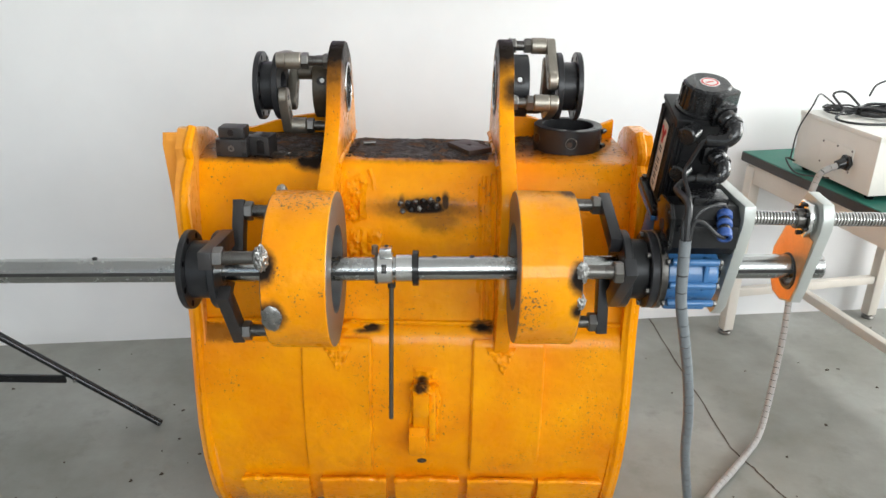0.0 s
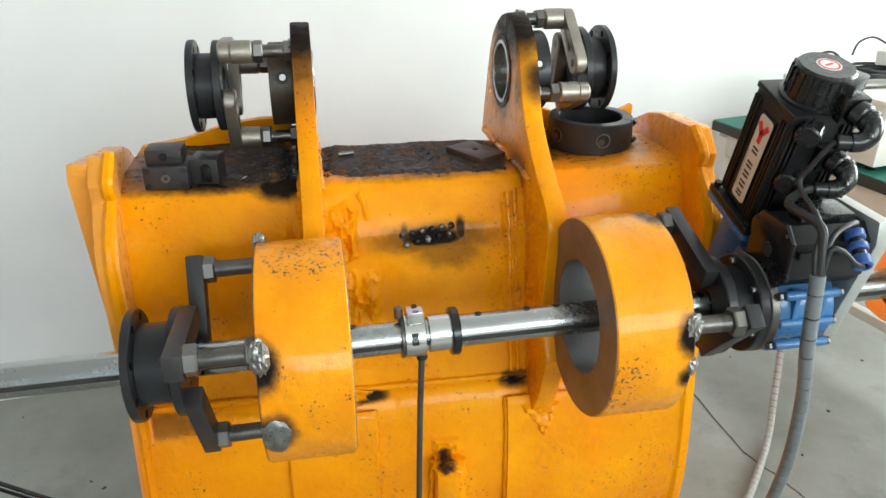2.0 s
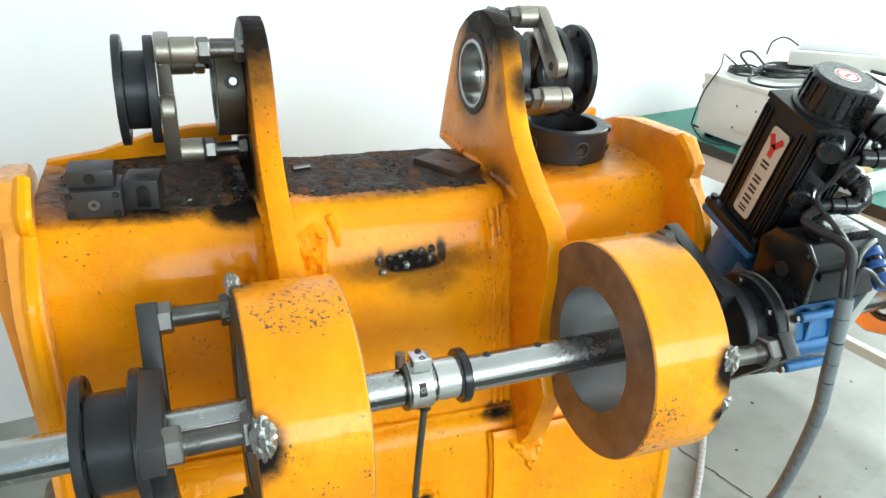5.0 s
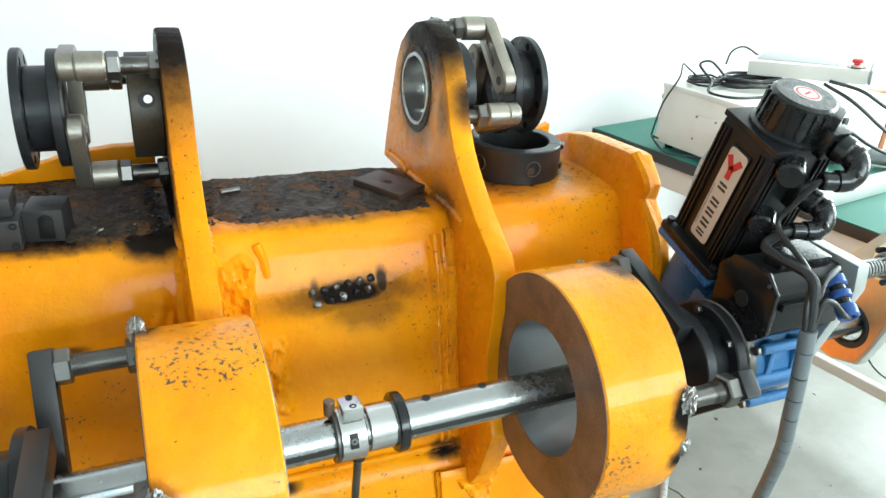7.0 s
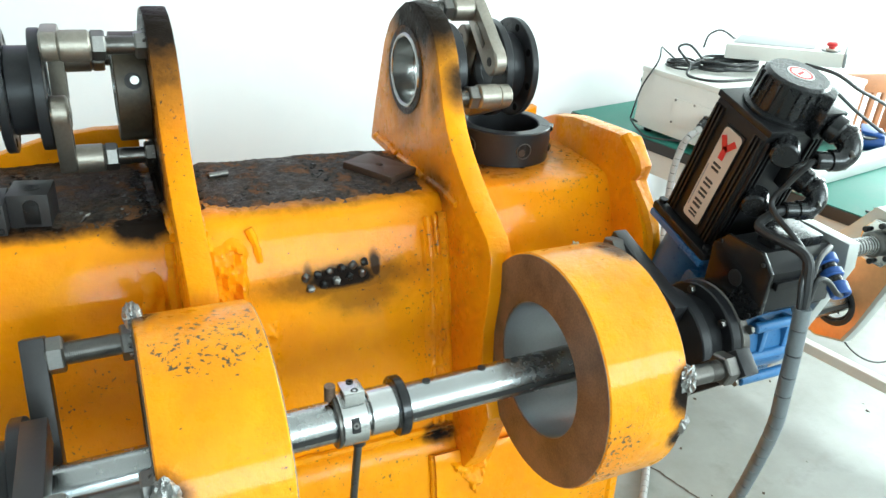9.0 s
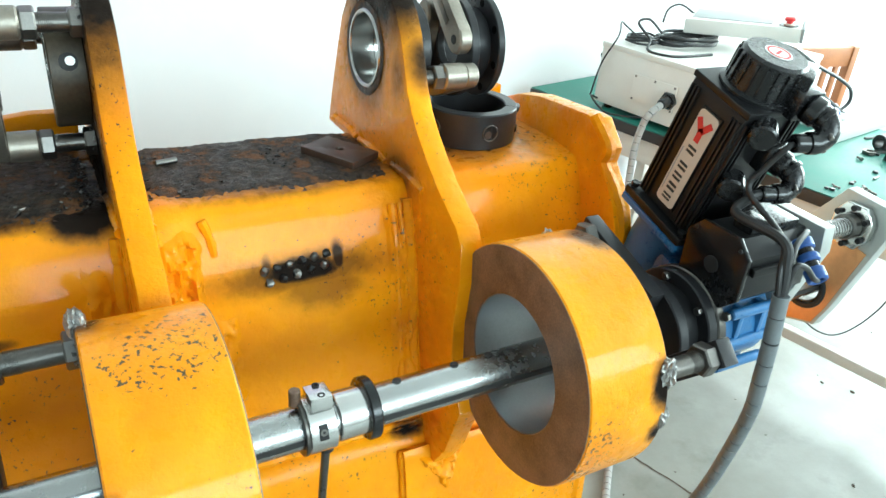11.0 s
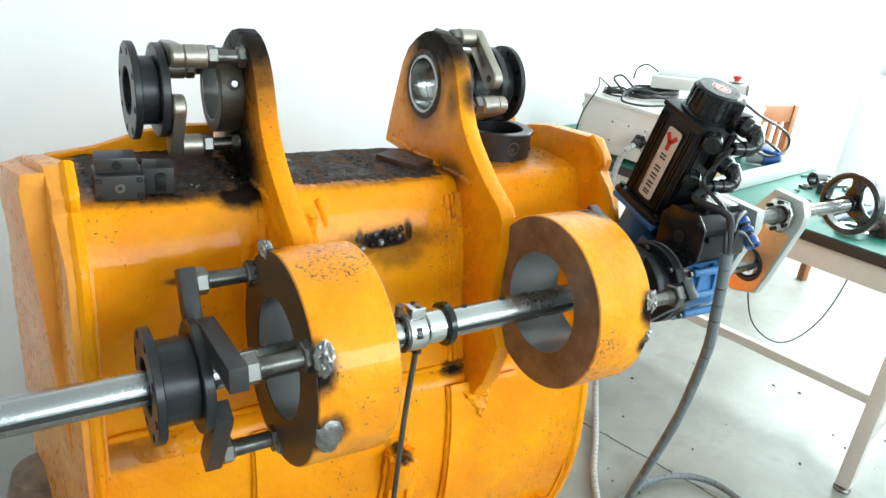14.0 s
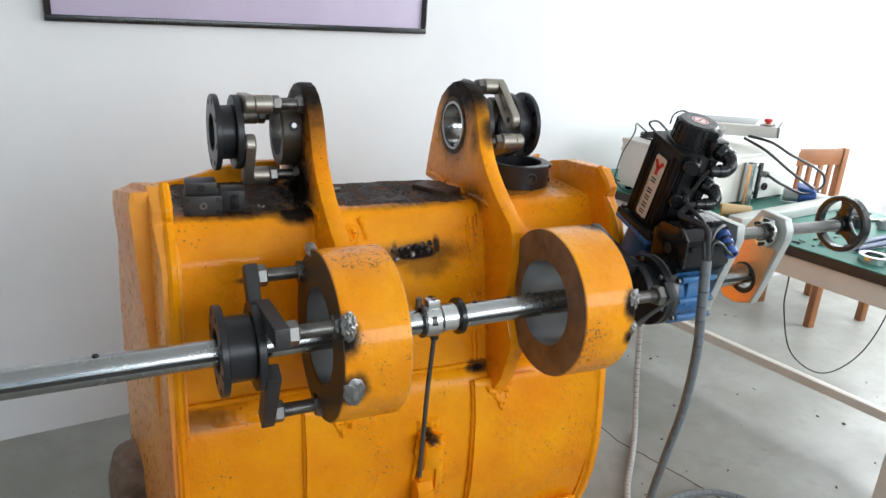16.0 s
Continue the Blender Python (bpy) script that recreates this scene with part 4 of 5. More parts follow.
def settle(t):
    """Leans a thing with the bar, which falls slightly to its free end."""
    piv = Matrix.Translation((0.35, AY, AZ))
    t.matrix_basis = piv @ pose(0, 0, 0, 0, -1.24, 0) @ piv.inverted() @ t.matrix_basis
    return t


for t in (BAR, CLAMP):
    settle(t)


def lower_support(name, x_flange, x_arm, x_ring, angles, label):
    """A bearing housing on the bar, held by three arms and studs to the boss ring."""
    a = 1 if x_arm > x_flange else -1
    c = Vector((x_flange, AY, AZ))
    t = thing(name, c - Z * 0.08, label, "bearing support")
    spool(t, x_flange, x_arm - a * 0.014, (AY, AZ), 0.085, 0.062, M_BLACK, 8, a)
    part("bearing_face", tube((x_arm - a * 0.03, AY, AZ), (x_arm - a * 0.0142, AY, AZ), 0.0358, BAR_R + 0.001, 40, 0.001), M_STUD, t)
    for k, deg in enumerate(angles):
        d = arm_dir(deg)
        side = d.cross(X)
        # flat bar arm, lying beside the axis and reaching out over the ring
        run, off = arm_dir(deg - 26.5 * a), arm_dir(deg - 26.5 * a + 90 * a)
        b = box((0, 0, 0), (0.026, 0.036, 0.168), (0, 0, 0), 0.0025)
        b.transform(Matrix.Translation(Vector((x_arm - a * 0.003, AY, AZ)) + run * 0.076 + off * 0.068) @ Matrix((X, off, run)).transposed().to_4x4())
        arm = part("arm", b, M_GREY, t)
        tip = Vector((x_arm + a * 0.008, AY, AZ)) + d * 0.152
        stud(t, tip, (x_ring - a * 0.004, tip.y, tip.z), 0.0, 0.0132)
        part("foot_nut", hexnut((x_ring - a * 0.016, tip.y, tip.z), X * a, 0.038, 0.016), M_STUD, t)
        part("weld", blob((x_ring - a * 0.004, tip.y, tip.z), (0.008, 0.02, 0.02), deg * 0.1 + a, 0.4, 3.0), M_WELD, t, "weld round the stud's foot")
    return t


settle(lower_support("bearing_support", -0.422, -0.330, -0.226, (32, 145, 268), "black flanged bearing support with three arms welded to the ring"))


def upper_support(name, x_flange, x_arm, x_ear, angles, sweep_deg, label, dz=0.0):
    """A bearing housing on three cast arms, each lying along the flange and ending in a round boss with a stud welded to the ear."""
    a = 1 if x_arm > x_flange else -1
    y, z = EAR_Y, EAR_Z + dz
    c = Vector((0, y, z))
    t = thing(name, (x_flange, y, z - 0.085), label, "bearing support")
    spool(t, x_flange, x_arm - a * 0.012, (y, z), 0.086, 0.061, M_BLACK, 8, a)
    seat = part("seat_ring", tube((x_ear - a * 0.044, y, z), (x_ear - a * 0.0003, y, z), 0.078, 0.0568, 56, 0.0015), M_DARKFACE if a > 0 else M_BLACK, t, "heat-darkened steel seat ring on the ear")
    part("seat_bore", tube((x_ear - a * 0.0445, y, z), (x_ear - a * 0.003, y, z), 0.0567, 0.0550, 56, 0.0004), M_BUSH, seat, "bright machined bore")
    for deg in (20, 200):
        d = arm_dir(deg)
        p = c + X * (x_ear - a * 0.021) + d * 0.0765
        part("seat_hole", cyl(p, p + d * 0.0016, 0.0115, None, 20, 0.0003), M_SWARFHOLE, seat, "dark cross hole")
        # Steel disc set in the hole as a painted glint of the wall beyond.
        part("hole_glint", cyl(p + Vector((0.002 * a, 0, 0.001)), p + d * 0.0021 + Vector((0.002 * a, 0, 0.001)), 0.0062, None, 16, 0.0003), M_STEEL, seat)
    for deg in angles:
        d, foot = arm_dir(deg), arm_dir(deg + sweep_deg)
        tip, root = d * 0.100, foot * 0.066
        run = (tip - root).normalized()
        side = run.cross(X)
        length = (tip - root).length
        m = Matrix.Translation(c + root) @ Matrix((X, side, run)).transposed().to_4x4()
        # tapering flat arm with rounded ends, then the boss along the axis
        b = bmesh.new()
        for r0, at, n0 in ((0.0235, 0.0, 24), (0.0195, length, 24)):
            b = cyl((x_arm - a * 0.011, 0, at), (x_arm + a * 0.012, 0, at), r0, None, n0, 0.003, b)
        web = prism([(-0.0235, 0.0), (0.0235, 0.0), (0.0195, length), (-0.0195, length)], min(x_arm - a * 0.0105, x_arm + a * 0.0115), max(x_arm - a * 0.0105, x_arm + a * 0.0115), 0.0025)
        b = join(b, web)
        b = cyl((x_arm + a * 0.010, 0, length), (x_arm + a * 0.050, 0, length), 0.0205, None, 32, 0.003, b)
        b.transform(m)
        # Rear arms (168, 222) take the half-bright steel as if in shade.
        cast = part("arm", b, M_CAST if deg not in (168, 222) else M_CASTSHADEMARK, t, "worn cast steel arm")
        b = cyl((x_arm - a * 0.0116, 0, 0.0), (x_arm + a * 0.0126, 0, 0.0), 0.0080, None, 18, 0.0005)
        b.transform(m)
        part("arm_hole", b, M_SWARFHOLE, cast)
        b = box((x_arm + a * 0.0122, 0, length * 0.5), (0.0012, 0.012, length * 0.42), (0, 0, 0), 0.0004)
        b.transform(m)
        part("cast_panel", b, M_CASTSHADEMARK, cast, "raised cast marking")
        end = c + X * (x_arm + a * 0.050) + tip
        stud(t, end, (x_ear + a * 0.002, end.y, end.z), 0.0, 0.0120)
        part("foot_nut", hexnut((x_ear - a * 0.014, end.y, end.z), X * a, 0.034, 0.017), M_NUT, t)
        b = blob((x_ear, end.y, end.z), (0.013, 0.016, 0.018), deg * 0.1, 0.35, 3.2, None, 4)
        part("weld", b, M_WELD, t, "weld round the stud's foot")


upper_support("bearing_support", -0.352, -0.280, -0.162, (48, 168, 288), 58, "black flanged bearing support with worn brownish cast arms", -0.010)
upper_support("bearing_support", 0.466, 0.391, 0.289, (104, -14, 222), -82, "black flanged bearing support with pale grey cast arms")

# ---- the drive unit ----
def drive_support():
    x_arm, x_ring = 0.487, 0.389
    t = thing("bearing_support", (0.52, AY, AZ - 0.08), "black three-armed bearing support between ring and blue gearbox", "bearing support")
    part("inner_flange", tube((x_arm + 0.006, AY, AZ), (x_arm + 0.024, AY, AZ), 0.083, BAR_R + 0.002, 64, 0.002), M_BLACK, t)
    part("hub", tube((x_arm + 0.0241, AY, AZ), (0.548, AY, AZ), 0.064, BAR_R + 0.002, 56, 0.001), M_BLACK2, t)
    part("outer_flange", tube((0.5481, AY, AZ), (0.566, AY, AZ), 0.083, BAR_R + 0.002, 64, 0.002), M_BLACK, t)
    part("end_plate", tube((0.5661, AY, AZ), (0.582, AY, AZ), 0.084, BAR_R + 0.002, 64, 0.002), M_STUD, t, "machined steel end plate")
    for deg in (21, 137, 257):
        d = arm_dir(deg)
        side = d.cross(X)
        run, off = arm_dir(deg + 26.5), arm_dir(deg + 26.5 - 90)
        b = box((0, 0, 0), (0.024, 0.036, 0.168), (0, 0, 0), 0.0025)
        b.transform(Matrix.Translation(Vector((x_arm - 0.006, AY, AZ)) + run * 0.076 + off * 0.068) @ Matrix((X, off, run)).transposed().to_4x4())
        part("arm", b, M_BLACK, t)
        tip = Vector((x_arm - 0.016, AY, AZ)) + d * 0.152
        stud(t, tip, (x_ring + 0.004, tip.y, tip.z), 0.0, 0.0132)
        part("weld", blob((x_ring + 0.004, tip.y, tip.z), (0.008, 0.02, 0.02), deg * 0.1 + 3, 0.4, 3.0), M_WELD, t, "weld round the stud's foot")
    for k in range(6):
        an = radians(60 * k + 15)
        part("flange_screw", hexnut((0.541, AY + 0.073 * math.cos(an), AZ + 0.073 * math.sin(an)), X, 0.011, 0.008), M_STUD, t)


drive_support()

MOTOR_TILT = 16.5   # the motor leans towards the bar's front, degrees
MM = pose(0.632, 0.072, 1.072, MOTOR_TILT, 0, 0)


def gearbox():
    t = thing("gearbox", (0.65, AY, AZ - 0.1), "blue enamelled worm gearbox on the boring bar", "gearbox")
    part("body", tube((0.5822, AY, AZ), (0.688, AY, AZ), 0.072, BAR_R + 0.002, 48, 0.004), M_BLUE, t)
    part("foot", box((0.632, AY - 0.004, AZ - 0.056), (0.088, 0.096, 0.030), (0, 0, 0), 0.006), M_BLUE, t)
    part("worm_case", cyl((0.632, 0.125, 0.90), (0.632, 0.080, 1.050), 0.058, 0.054, 40, 0.004), M_BLUE, t)
    part("cheek", box((0.642, 0.045, AZ), (0.108, 0.075, 0.135), (12, 0, 0), 0.012), M_BLUE, t)
    for dz in (-0.044, -0.004, 0.048):
        part("rib", cyl((0.586, AY - 0.074, AZ + dz), (0.682, AY - 0.074, AZ + dz), 0.0080, None, 20, 0.002), M_BLUE, t)
        for x in (0.5815, 0.6825):
            part("rib_bolt", hexnut((x, AY - 0.074, AZ + dz), X * (1 if x > 0.6 else -1), 0.012, 0.006), M_NUT, t)
    for x in (0.613, 0.660):
        part("web", box((x, AY - 0.066, AZ + 0.018), (0.010, 0.020, 0.070), (0, 0, 0), 0.003), M_BLUE, t)
    b = box((0, 0, -0.010), (0.138, 0.132, 0.012), (0, 0, 0), 0.003)
    b.transform(MM)
    part("motor_flange", b, M_BLUE, t)


gearbox()


def motor():
    t = thing("servo_motor", (0.632, 0.072, 1.072), "black finned servo motor with a cream label, standing on the gearbox", "motor")

    def put(name, b, material, label="", parent=None):
        b.transform(MM)
        return part(name, b, material, parent or t, label)

    put("mounting_plate", box((0, 0, 0.004), (0.138, 0.134, 0.014), (0, 0, 0), 0.004), M_BLACK2)
    for x, y in ((-0.060, -0.058), (0.060, -0.058), (-0.060, 0.058), (0.060, 0.058)):
        put("flange_bolt", hexnut((x, y, 0.012), Z, 0.012, 0.007), M_BLACK2)
    body = put("body", box((0, 0, 0.112), (0.112, 0.106, 0.198), (0, 0, 0), 0.004), M_BLACK2)
    for s in (-1, 1):
        for k in (-0.048, -0.041, -0.034, 0.034, 0.041, 0.048):
            put("fin", box((s * 0.0570, k, 0.110), (0.006, 0.0035, 0.186), (0, 0, 0), 0.001), M_BLACK2, "", body)
    for k in range(-6, 7):
        if abs(k) > 3:
            put("fin", box((k * 0.0085, -0.0545, 0.110), (0.0035, 0.006, 0.186), (0, 0, 0), 0.001), M_BLACK2, "", body)
    put("top_cover", box((0, 0, 0.2165), (0.116, 0.112, 0.010), (0, 0, 0), 0.002), M_BLACK2)
    cap = put("encoder_cap", lathe((0.004, -0.004, 0.2216), Z, [(0, 0), (0.054, 0), (0.054, 0.005), (0.0475, 0.008), (0.045, 0.052), (0.041, 0.056), (0, 0.056)], 48, None, False), M_PLASTIC)
    for k in range(20):
        an = 2 * math.pi * k / 20
        put("cap_rib", box((0.004 + 0.0470 * math.cos(an), -0.004 + 0.0470 * math.sin(an), 0.250), (0.004, 0.004, 0.040), (0, 0, math.degrees(an)), 0.001), M_PLASTIC, "", cap)
    put("cap_block", box((0.030, -0.036, 0.250), (0.056, 0.030, 0.048), (0, 0, 35), 0.004), M_PLASTIC)
    put("cap_sticker", cyl((0.006, -0.004, 0.2776), (0.006, -0.004, 0.2782), 0.019, None, 32, 0.0002), M_WHITE, "round white sticker with red print", cap)
    put("sticker_ring", tube((0.006, -0.004, 0.2782), (0.006, -0.004, 0.2786), 0.0165, 0.0135, 32, 0.0001), M_RED, "", cap)
    put("sticker_bar", box((0.006, -0.004, 0.2784), (0.016, 0.004, 0.0006), (0, 0, 20), 0), M_RED, "", cap)
    # the label on the motor's outer face: cream plate, red mark, bars for the maker's lettering
    out = [(cy + 0.007 * math.cos(radians(q)), cz + 0.007 * math.sin(radians(q))) for cy, cz, q0 in ((0.0075, 0.180, 0), (-0.0155, 0.180, 90), (-0.0155, 0.036, 180), (0.0075, 0.036, 270))
           for q in range(q0, q0 + 91, 15)]
    lab = prism(out, -0.0604, -0.0597, 0)
    put("label_pad", box((-0.0578, -0.004, 0.108), (0.0036, 0.040, 0.163), (0, 0, 0), 0.0006), M_BLACK2)
    plate = put("label_plate", lab, M_CREAM, "cream maker's label")
    for ang, cz, cy, ln in ((35, 0.1655, -0.0095, 0.021), (-35, 0.1655, 0.0035, 0.021), (0, 0.1500, -0.003, 0.020)):
        put("red_mark", box((-0.0608, cy, cz), (0.0008, 0.0095, ln), (ang, 0, 0), 0), M_RED, "", plate)
    for z0, hgt in ((0.126, 0.015), (0.098, 0.015), (0.0795, 0.015), (0.0600, 0.016), (0.0420, 0.012)):
        for k in (0.0, 0.5):
            put("letter_bar", box((-0.0607, -0.0035, z0 - hgt * (k - 0.25)), (0.0006, 0.0160, hgt * 0.26), (0, 0, 0), 0), M_INK, "", plate)
    put("small_print", box((-0.0607, 0.0115, 0.085), (0.0006, 0.0018, 0.075), (0, 0, 0), 0), M_GREYPL, "", plate)
    # two elbow connectors on the front
    for z, k in ((0.236, 1), (0.150, 0.95)):
        put("socket", box((0.026, -0.060, z), (0.042, 0.024, 0.042), (0, 0, 0), 0.004), M_PLASTIC)
        put("collar", tube((0.028, -0.070, z), (0.034, -0.088, z - 0.002), 0.0200 * k, 0.011, 28, 0.003), M_PLASTIC)
        put("elbow", sweep([(0.034, -0.084, z), (0.038, -0.098, z - 0.004), (0.036, -0.108, z - 0.016), (0.024, -0.110, z - 0.027), (0.010, -0.106, z - 0.030)], 0.0150 * k, 20, 6), M_PLASTIC, "glossy black elbow connector")
        put("clamp_ring", tube((0.036, -0.090, z - 0.002), (0.038, -0.097, z - 0.004), 0.0185 * k, 0.013, 24, 0.001), M_PLASTIC)
        put("gland", tube((0.012, -0.107, z - 0.030), (-0.010, -0.100, z - 0.032), 0.0125 * k, 0.005, 24, 0.002), M_PLASTIC)
        for j in (-1, 1):
            put("clamp_screw", cyl((0.030, -0.112, z - 0.020 + 0.010 * j), (0.024, -0.124, z - 0.022 + 0.010 * j), 0.0032, None, 12, 0.0005), M_NUT)
    for z in (0.200, 0.112):
        put("dust_cap", cyl((-0.020, -0.056, z), (-0.042, -0.080, z - 0.002), 0.0190, None, 28, 0.003), M_PLASTIC, "dangling round dust cap")
        put("cap_strap", sweep([(-0.022, -0.06, z - 0.012), (-0.006, -0.076, z - 0.022), (0.012, -0.082, z - 0.006)], 0.0022, 8, 6), M_PLASTIC)
    return t


motor()


def feed_motor():
    t = thing("feed_motor", (0.65, -0.055, 1.0), "small black eight-sided feed motor beside the gearbox", "motor")
    c = (-0.055, 1.056)
    h, k = 0.052, 0.030
    octo = [(c[0] + a, c[1] + b) for a, b in ((-h, -k), (-h, k), (-k, h), (k, h), (h, k), (h, -k), (k, -h), (-k, -h))]
    part("body", prism(octo, 0.577, 0.706, 0.002), M_BLACK2, t)
    octo2 = [(c[0] + a * 1.06, c[1] + b * 1.06) for a, b in ((-h, -k), (-h, k), (-k, h), (k, h), (h, k), (h, -k), (k, -h), (-k, -h))]
    part("end_cap", prism(octo2, 0.568, 0.5768, 0.003), M_PLASTIC, t)
    part("shaft_cover", cyl((0.5665, *c), (0.5685, *c), 0.0125, None, 28, 0.0005), M_CABLE, t)
    for a, b in ((-1, -1), (1, -1), (-1, 1), (1, 1)):
        part("case_screw", hexnut((0.566, c[0] + a * 0.040, c[1] + b * 0.040), X, 0.006, 0.004), M_BLACK, t)
    part("terminal_box", box((0.650, c[0] - 0.004, c[1] + 0.060), (0.070, 0.055, 0.018), (4, 0, 0), 0.003), M_PLASTIC, t)
    part("terminal_lug", box((0.612, c[0] - 0.010, c[1] + 0.062), (0.030, 0.034, 0.022), (4, 0, 0), 0.004), M_PLASTIC, t)
    part("side_rail", box((0.642, c[0] - 0.056, c[1] + 0.012), (0.12, 0.008, 0.012), (0, 0, 0), 0.002), M_BLACK2, t)
    g = part("cable_gland", cyl((0.672, c[0] - 0.050, c[1] + 0.046), (0.660, c[0] - 0.098, c[1] + 0.014), 0.0105, None, 24, 0.002), M_PLASTIC, t)
    for s0, s1, r in ((0.02, 0.28, 0.0150), (0.42, 0.62, 0.0150), (0.78, 1.1, 0.0145)):
        p0, p1 = Vector((0.672, c[0] - 0.050, c[1] + 0.046)), Vector((0.660, c[0] - 0.098, c[1] + 0.014))
        part("gland_nut", tube(p0.lerp(p1, s0), p0.lerp(p1, s1), r, 0.008, 12, 0.002), M_BLUEPL, g, "blue plastic gland nut")


feed_motor()


def feed_frame():
    t = thing("screw_feed", (0.75, AY, 0.85), "milled aluminium end plate, lead screw and bearing plate of the feed", "screw feed")
    part("end_plate", prism([(0.085, 1.120), (-0.114, 1.117), (-0.119, 1.080), (-0.056, 0.872), (-0.035, 0.845), (0.035, 0.845), (0.075, 0.90), (0.10, 1.00)], 0.7065, 0.729, 0.0015,
                            [(AY, AZ, 0.030)]), M_ALU, t)
    part("lead_screw", cyl((0.7295, -0.068, 1.078), (1.125, -0.068, 1.078), 0.0125, None, 24, 0.001), M_STUD, t)
    b = None
    for k in range(57):
        x = 0.732 + k * 0.0064
        b = tube((x, -0.068, 1.078), (x + 0.0036, -0.068, 1.078), 0.0146, 0.0122, 20, 0.0009, b)
    part("screw_thread", b, M_STEEL, t)
    part("bearing_plate", prism([(-0.036, 1.125), (-0.105, 1.120), (-0.118, 1.095), (-0.118, 1.070), (-0.075, 0.925), (-0.060, 0.885), (-0.010, 0.868), (0.030, 0.872), (0.062, 0.91), (0.062, 0.965), (0.010, 1.06)],
                                0.862, 0.884, 0.0015, [(AY, AZ, 0.0405), (-0.068, 1.078, 0.0165)]), M_ALU, t)
    part("plate_face", prism([(-0.040, 1.050), (-0.100, 1.040), (-0.070, 0.925), (-0.055, 0.888), (-0.010, 0.872), (0.028, 0.876), (0.058, 0.912), (0.058, 0.962), (0.008, 1.05)], 0.8605, 0.8618, 0.0003,
                             [(AY, AZ, 0.0405)]), M_COPPER, t, "orange-tinted machined face")
    part("bar_bearing", tube((0.858, AY, AZ), (0.888, AY, AZ), 0.040, 0.031, 48, 0.002), M_BLACK, t)
    part("bar_seal", tube((0.861, AY, AZ), (0.885, AY, AZ), 0.0308, BAR_R + 0.0006, 48, 0.002), M_STUD, t)
    part("nut_flange", prism([(-0.068 + 0.034 * math.cos(a), 1.078 + 0.040 * math.sin(a)) for a in [radians(k) for k in (20, 60, 120, 160, 200, 240, 300, 340)]], 0.846, 0.8600, 0.002, [(-0.068, 1.078, 0.0155)]), M_STEEL, t)
    for k in range(6):
        an = radians(30 + 60 * k)
        part("nut_screw", cyl((0.838, -0.068 + 0.027 * math.cos(an), 1.078 + 0.030 * math.sin(an)), (0.8462, -0.068 + 0.027 * math.cos(an), 1.078 + 0.030 * math.sin(an)), 0.0048, None, 14, 0.0008), M_BLACK2, t)
    part("nut_barrel", tube((0.828, -0.068, 1.078), (0.8458, -0.068, 1.078), 0.0205, 0.0146, 28, 0.002), M_STUD, t)
    # hand wheel
    c = Vector((1.119, -0.066, 1.080))
    w = part("hand_wheel", lathe(c, X, [(0.0585, -0.011), (0.061, -0.014), (0.069, -0.014), (0.072, -0.010), (0.072, 0.010), (0.069, 0.014), (0.061, 0.014), (0.0585, 0.011)], 64), M_PLASTIC, t, "glossy black hand wheel rim")
    part("wheel_hub", tube(c - X * 0.020, c + X * 0.014, 0.019, 0.0126, 32, 0.002), M_PLASTIC, w)
    for an in (95, 215, 335):
        d = Vector((0, math.cos(radians(an)), math.sin(radians(an))))
        b = prism([(-0.021, 0.010), (0.021, 0.010), (0.014, 0.040), (0.019, 0.0600), (-0.019, 0.0600), (-0.014, 0.040)], -0.006, 0.005, 0.002)
        b.transform(Matrix.Translation(c) @ Matrix((X, d.cross(X), d)).transposed().to_4x4())
        part("spoke", b, M_PLASTIC, w)


feed_frame()


def wrapped_hose(name, pts, r, pitch, label, tag):
    """A cable bundle in a spiral wrap: a dark core and the grey turns round it."""
    base = pts[-1]
    t = thing(name, base, label, "cable hose")
    line = smooth_line(pts, 10)
    part("core", sweep(line, r * 0.86, 12, 1, None, False), M_CABLE, t)
    seg = []
    for p, q in zip(line, line[1:]):
        n = max(1, int((q - p).length / 0.004))
        for k in range(n):
            seg.append(p.lerp(q, k / n))
    step = max(2, int(pitch / 0.004))
    i = 0
    while i + step < len(seg):
        part("wrap_turn", sweep(seg[i:i + step:max(1, step // 4)] + [seg[i + step] - (seg[i + step] - seg[i + step - 1]) * 0.4], r, 14, 1, None, False), tag, t)
        i += step


HOSE_1 = [(0.584, -0.160, 1.062), (0.586, -0.167, 0.985), (0.592, -0.167, 0.93), (0.611, -0.158, 0.855), (0.643, -0.128, 0.745), (0.672, -0.093, 0.624), (0.699, -0.046, 0.484), (0.748, 0.023, 0.312),
          (0.80, 0.09, 0.15), (0.86, 0.16, 0.04), (0.95, 0.22, 0.019), (1.13, 0.25, 0.019), (1.27, 0.20, 0.019), (1.32, 0.08, 0.019), (1.30, -0.25, 0.019), (1.18, -0.8, 0.019)]
wrapped_hose("cable_hose", HOSE_1, 0.0112, 0.025, "grey spiral-wrapped cable hose hanging from the motor to the floor", M_HOSE)
M_HOSE2 = plain("pale_spiral_wrap", (0.34, 0.325, 0.31), 0.45, 0.0, 0.15, 60, 0.15)
TH_CASE = 0.812   # the underside of the control case
HOSE_2 = [tuple(pose(1.440, 1.25, TH_CASE, 0, 0, 10) @ Vector((-0.040, -0.300, 0.094))), (1.400, 0.935, 0.885), (1.390, 0.945, 0.845), (1.378, 0.945, 0.76), (1.365, 0.92, 0.62), (1.345, 0.87, 0.47), (1.328, 0.822, 0.33), (1.307, 0.782, 0.22), (1.272, 0.72, 0.10), (1.22, 0.64, 0.022),
          (1.10, 0.50, 0.016), (0.97, 0.36, 0.016), (0.88, 0.24, 0.016)]
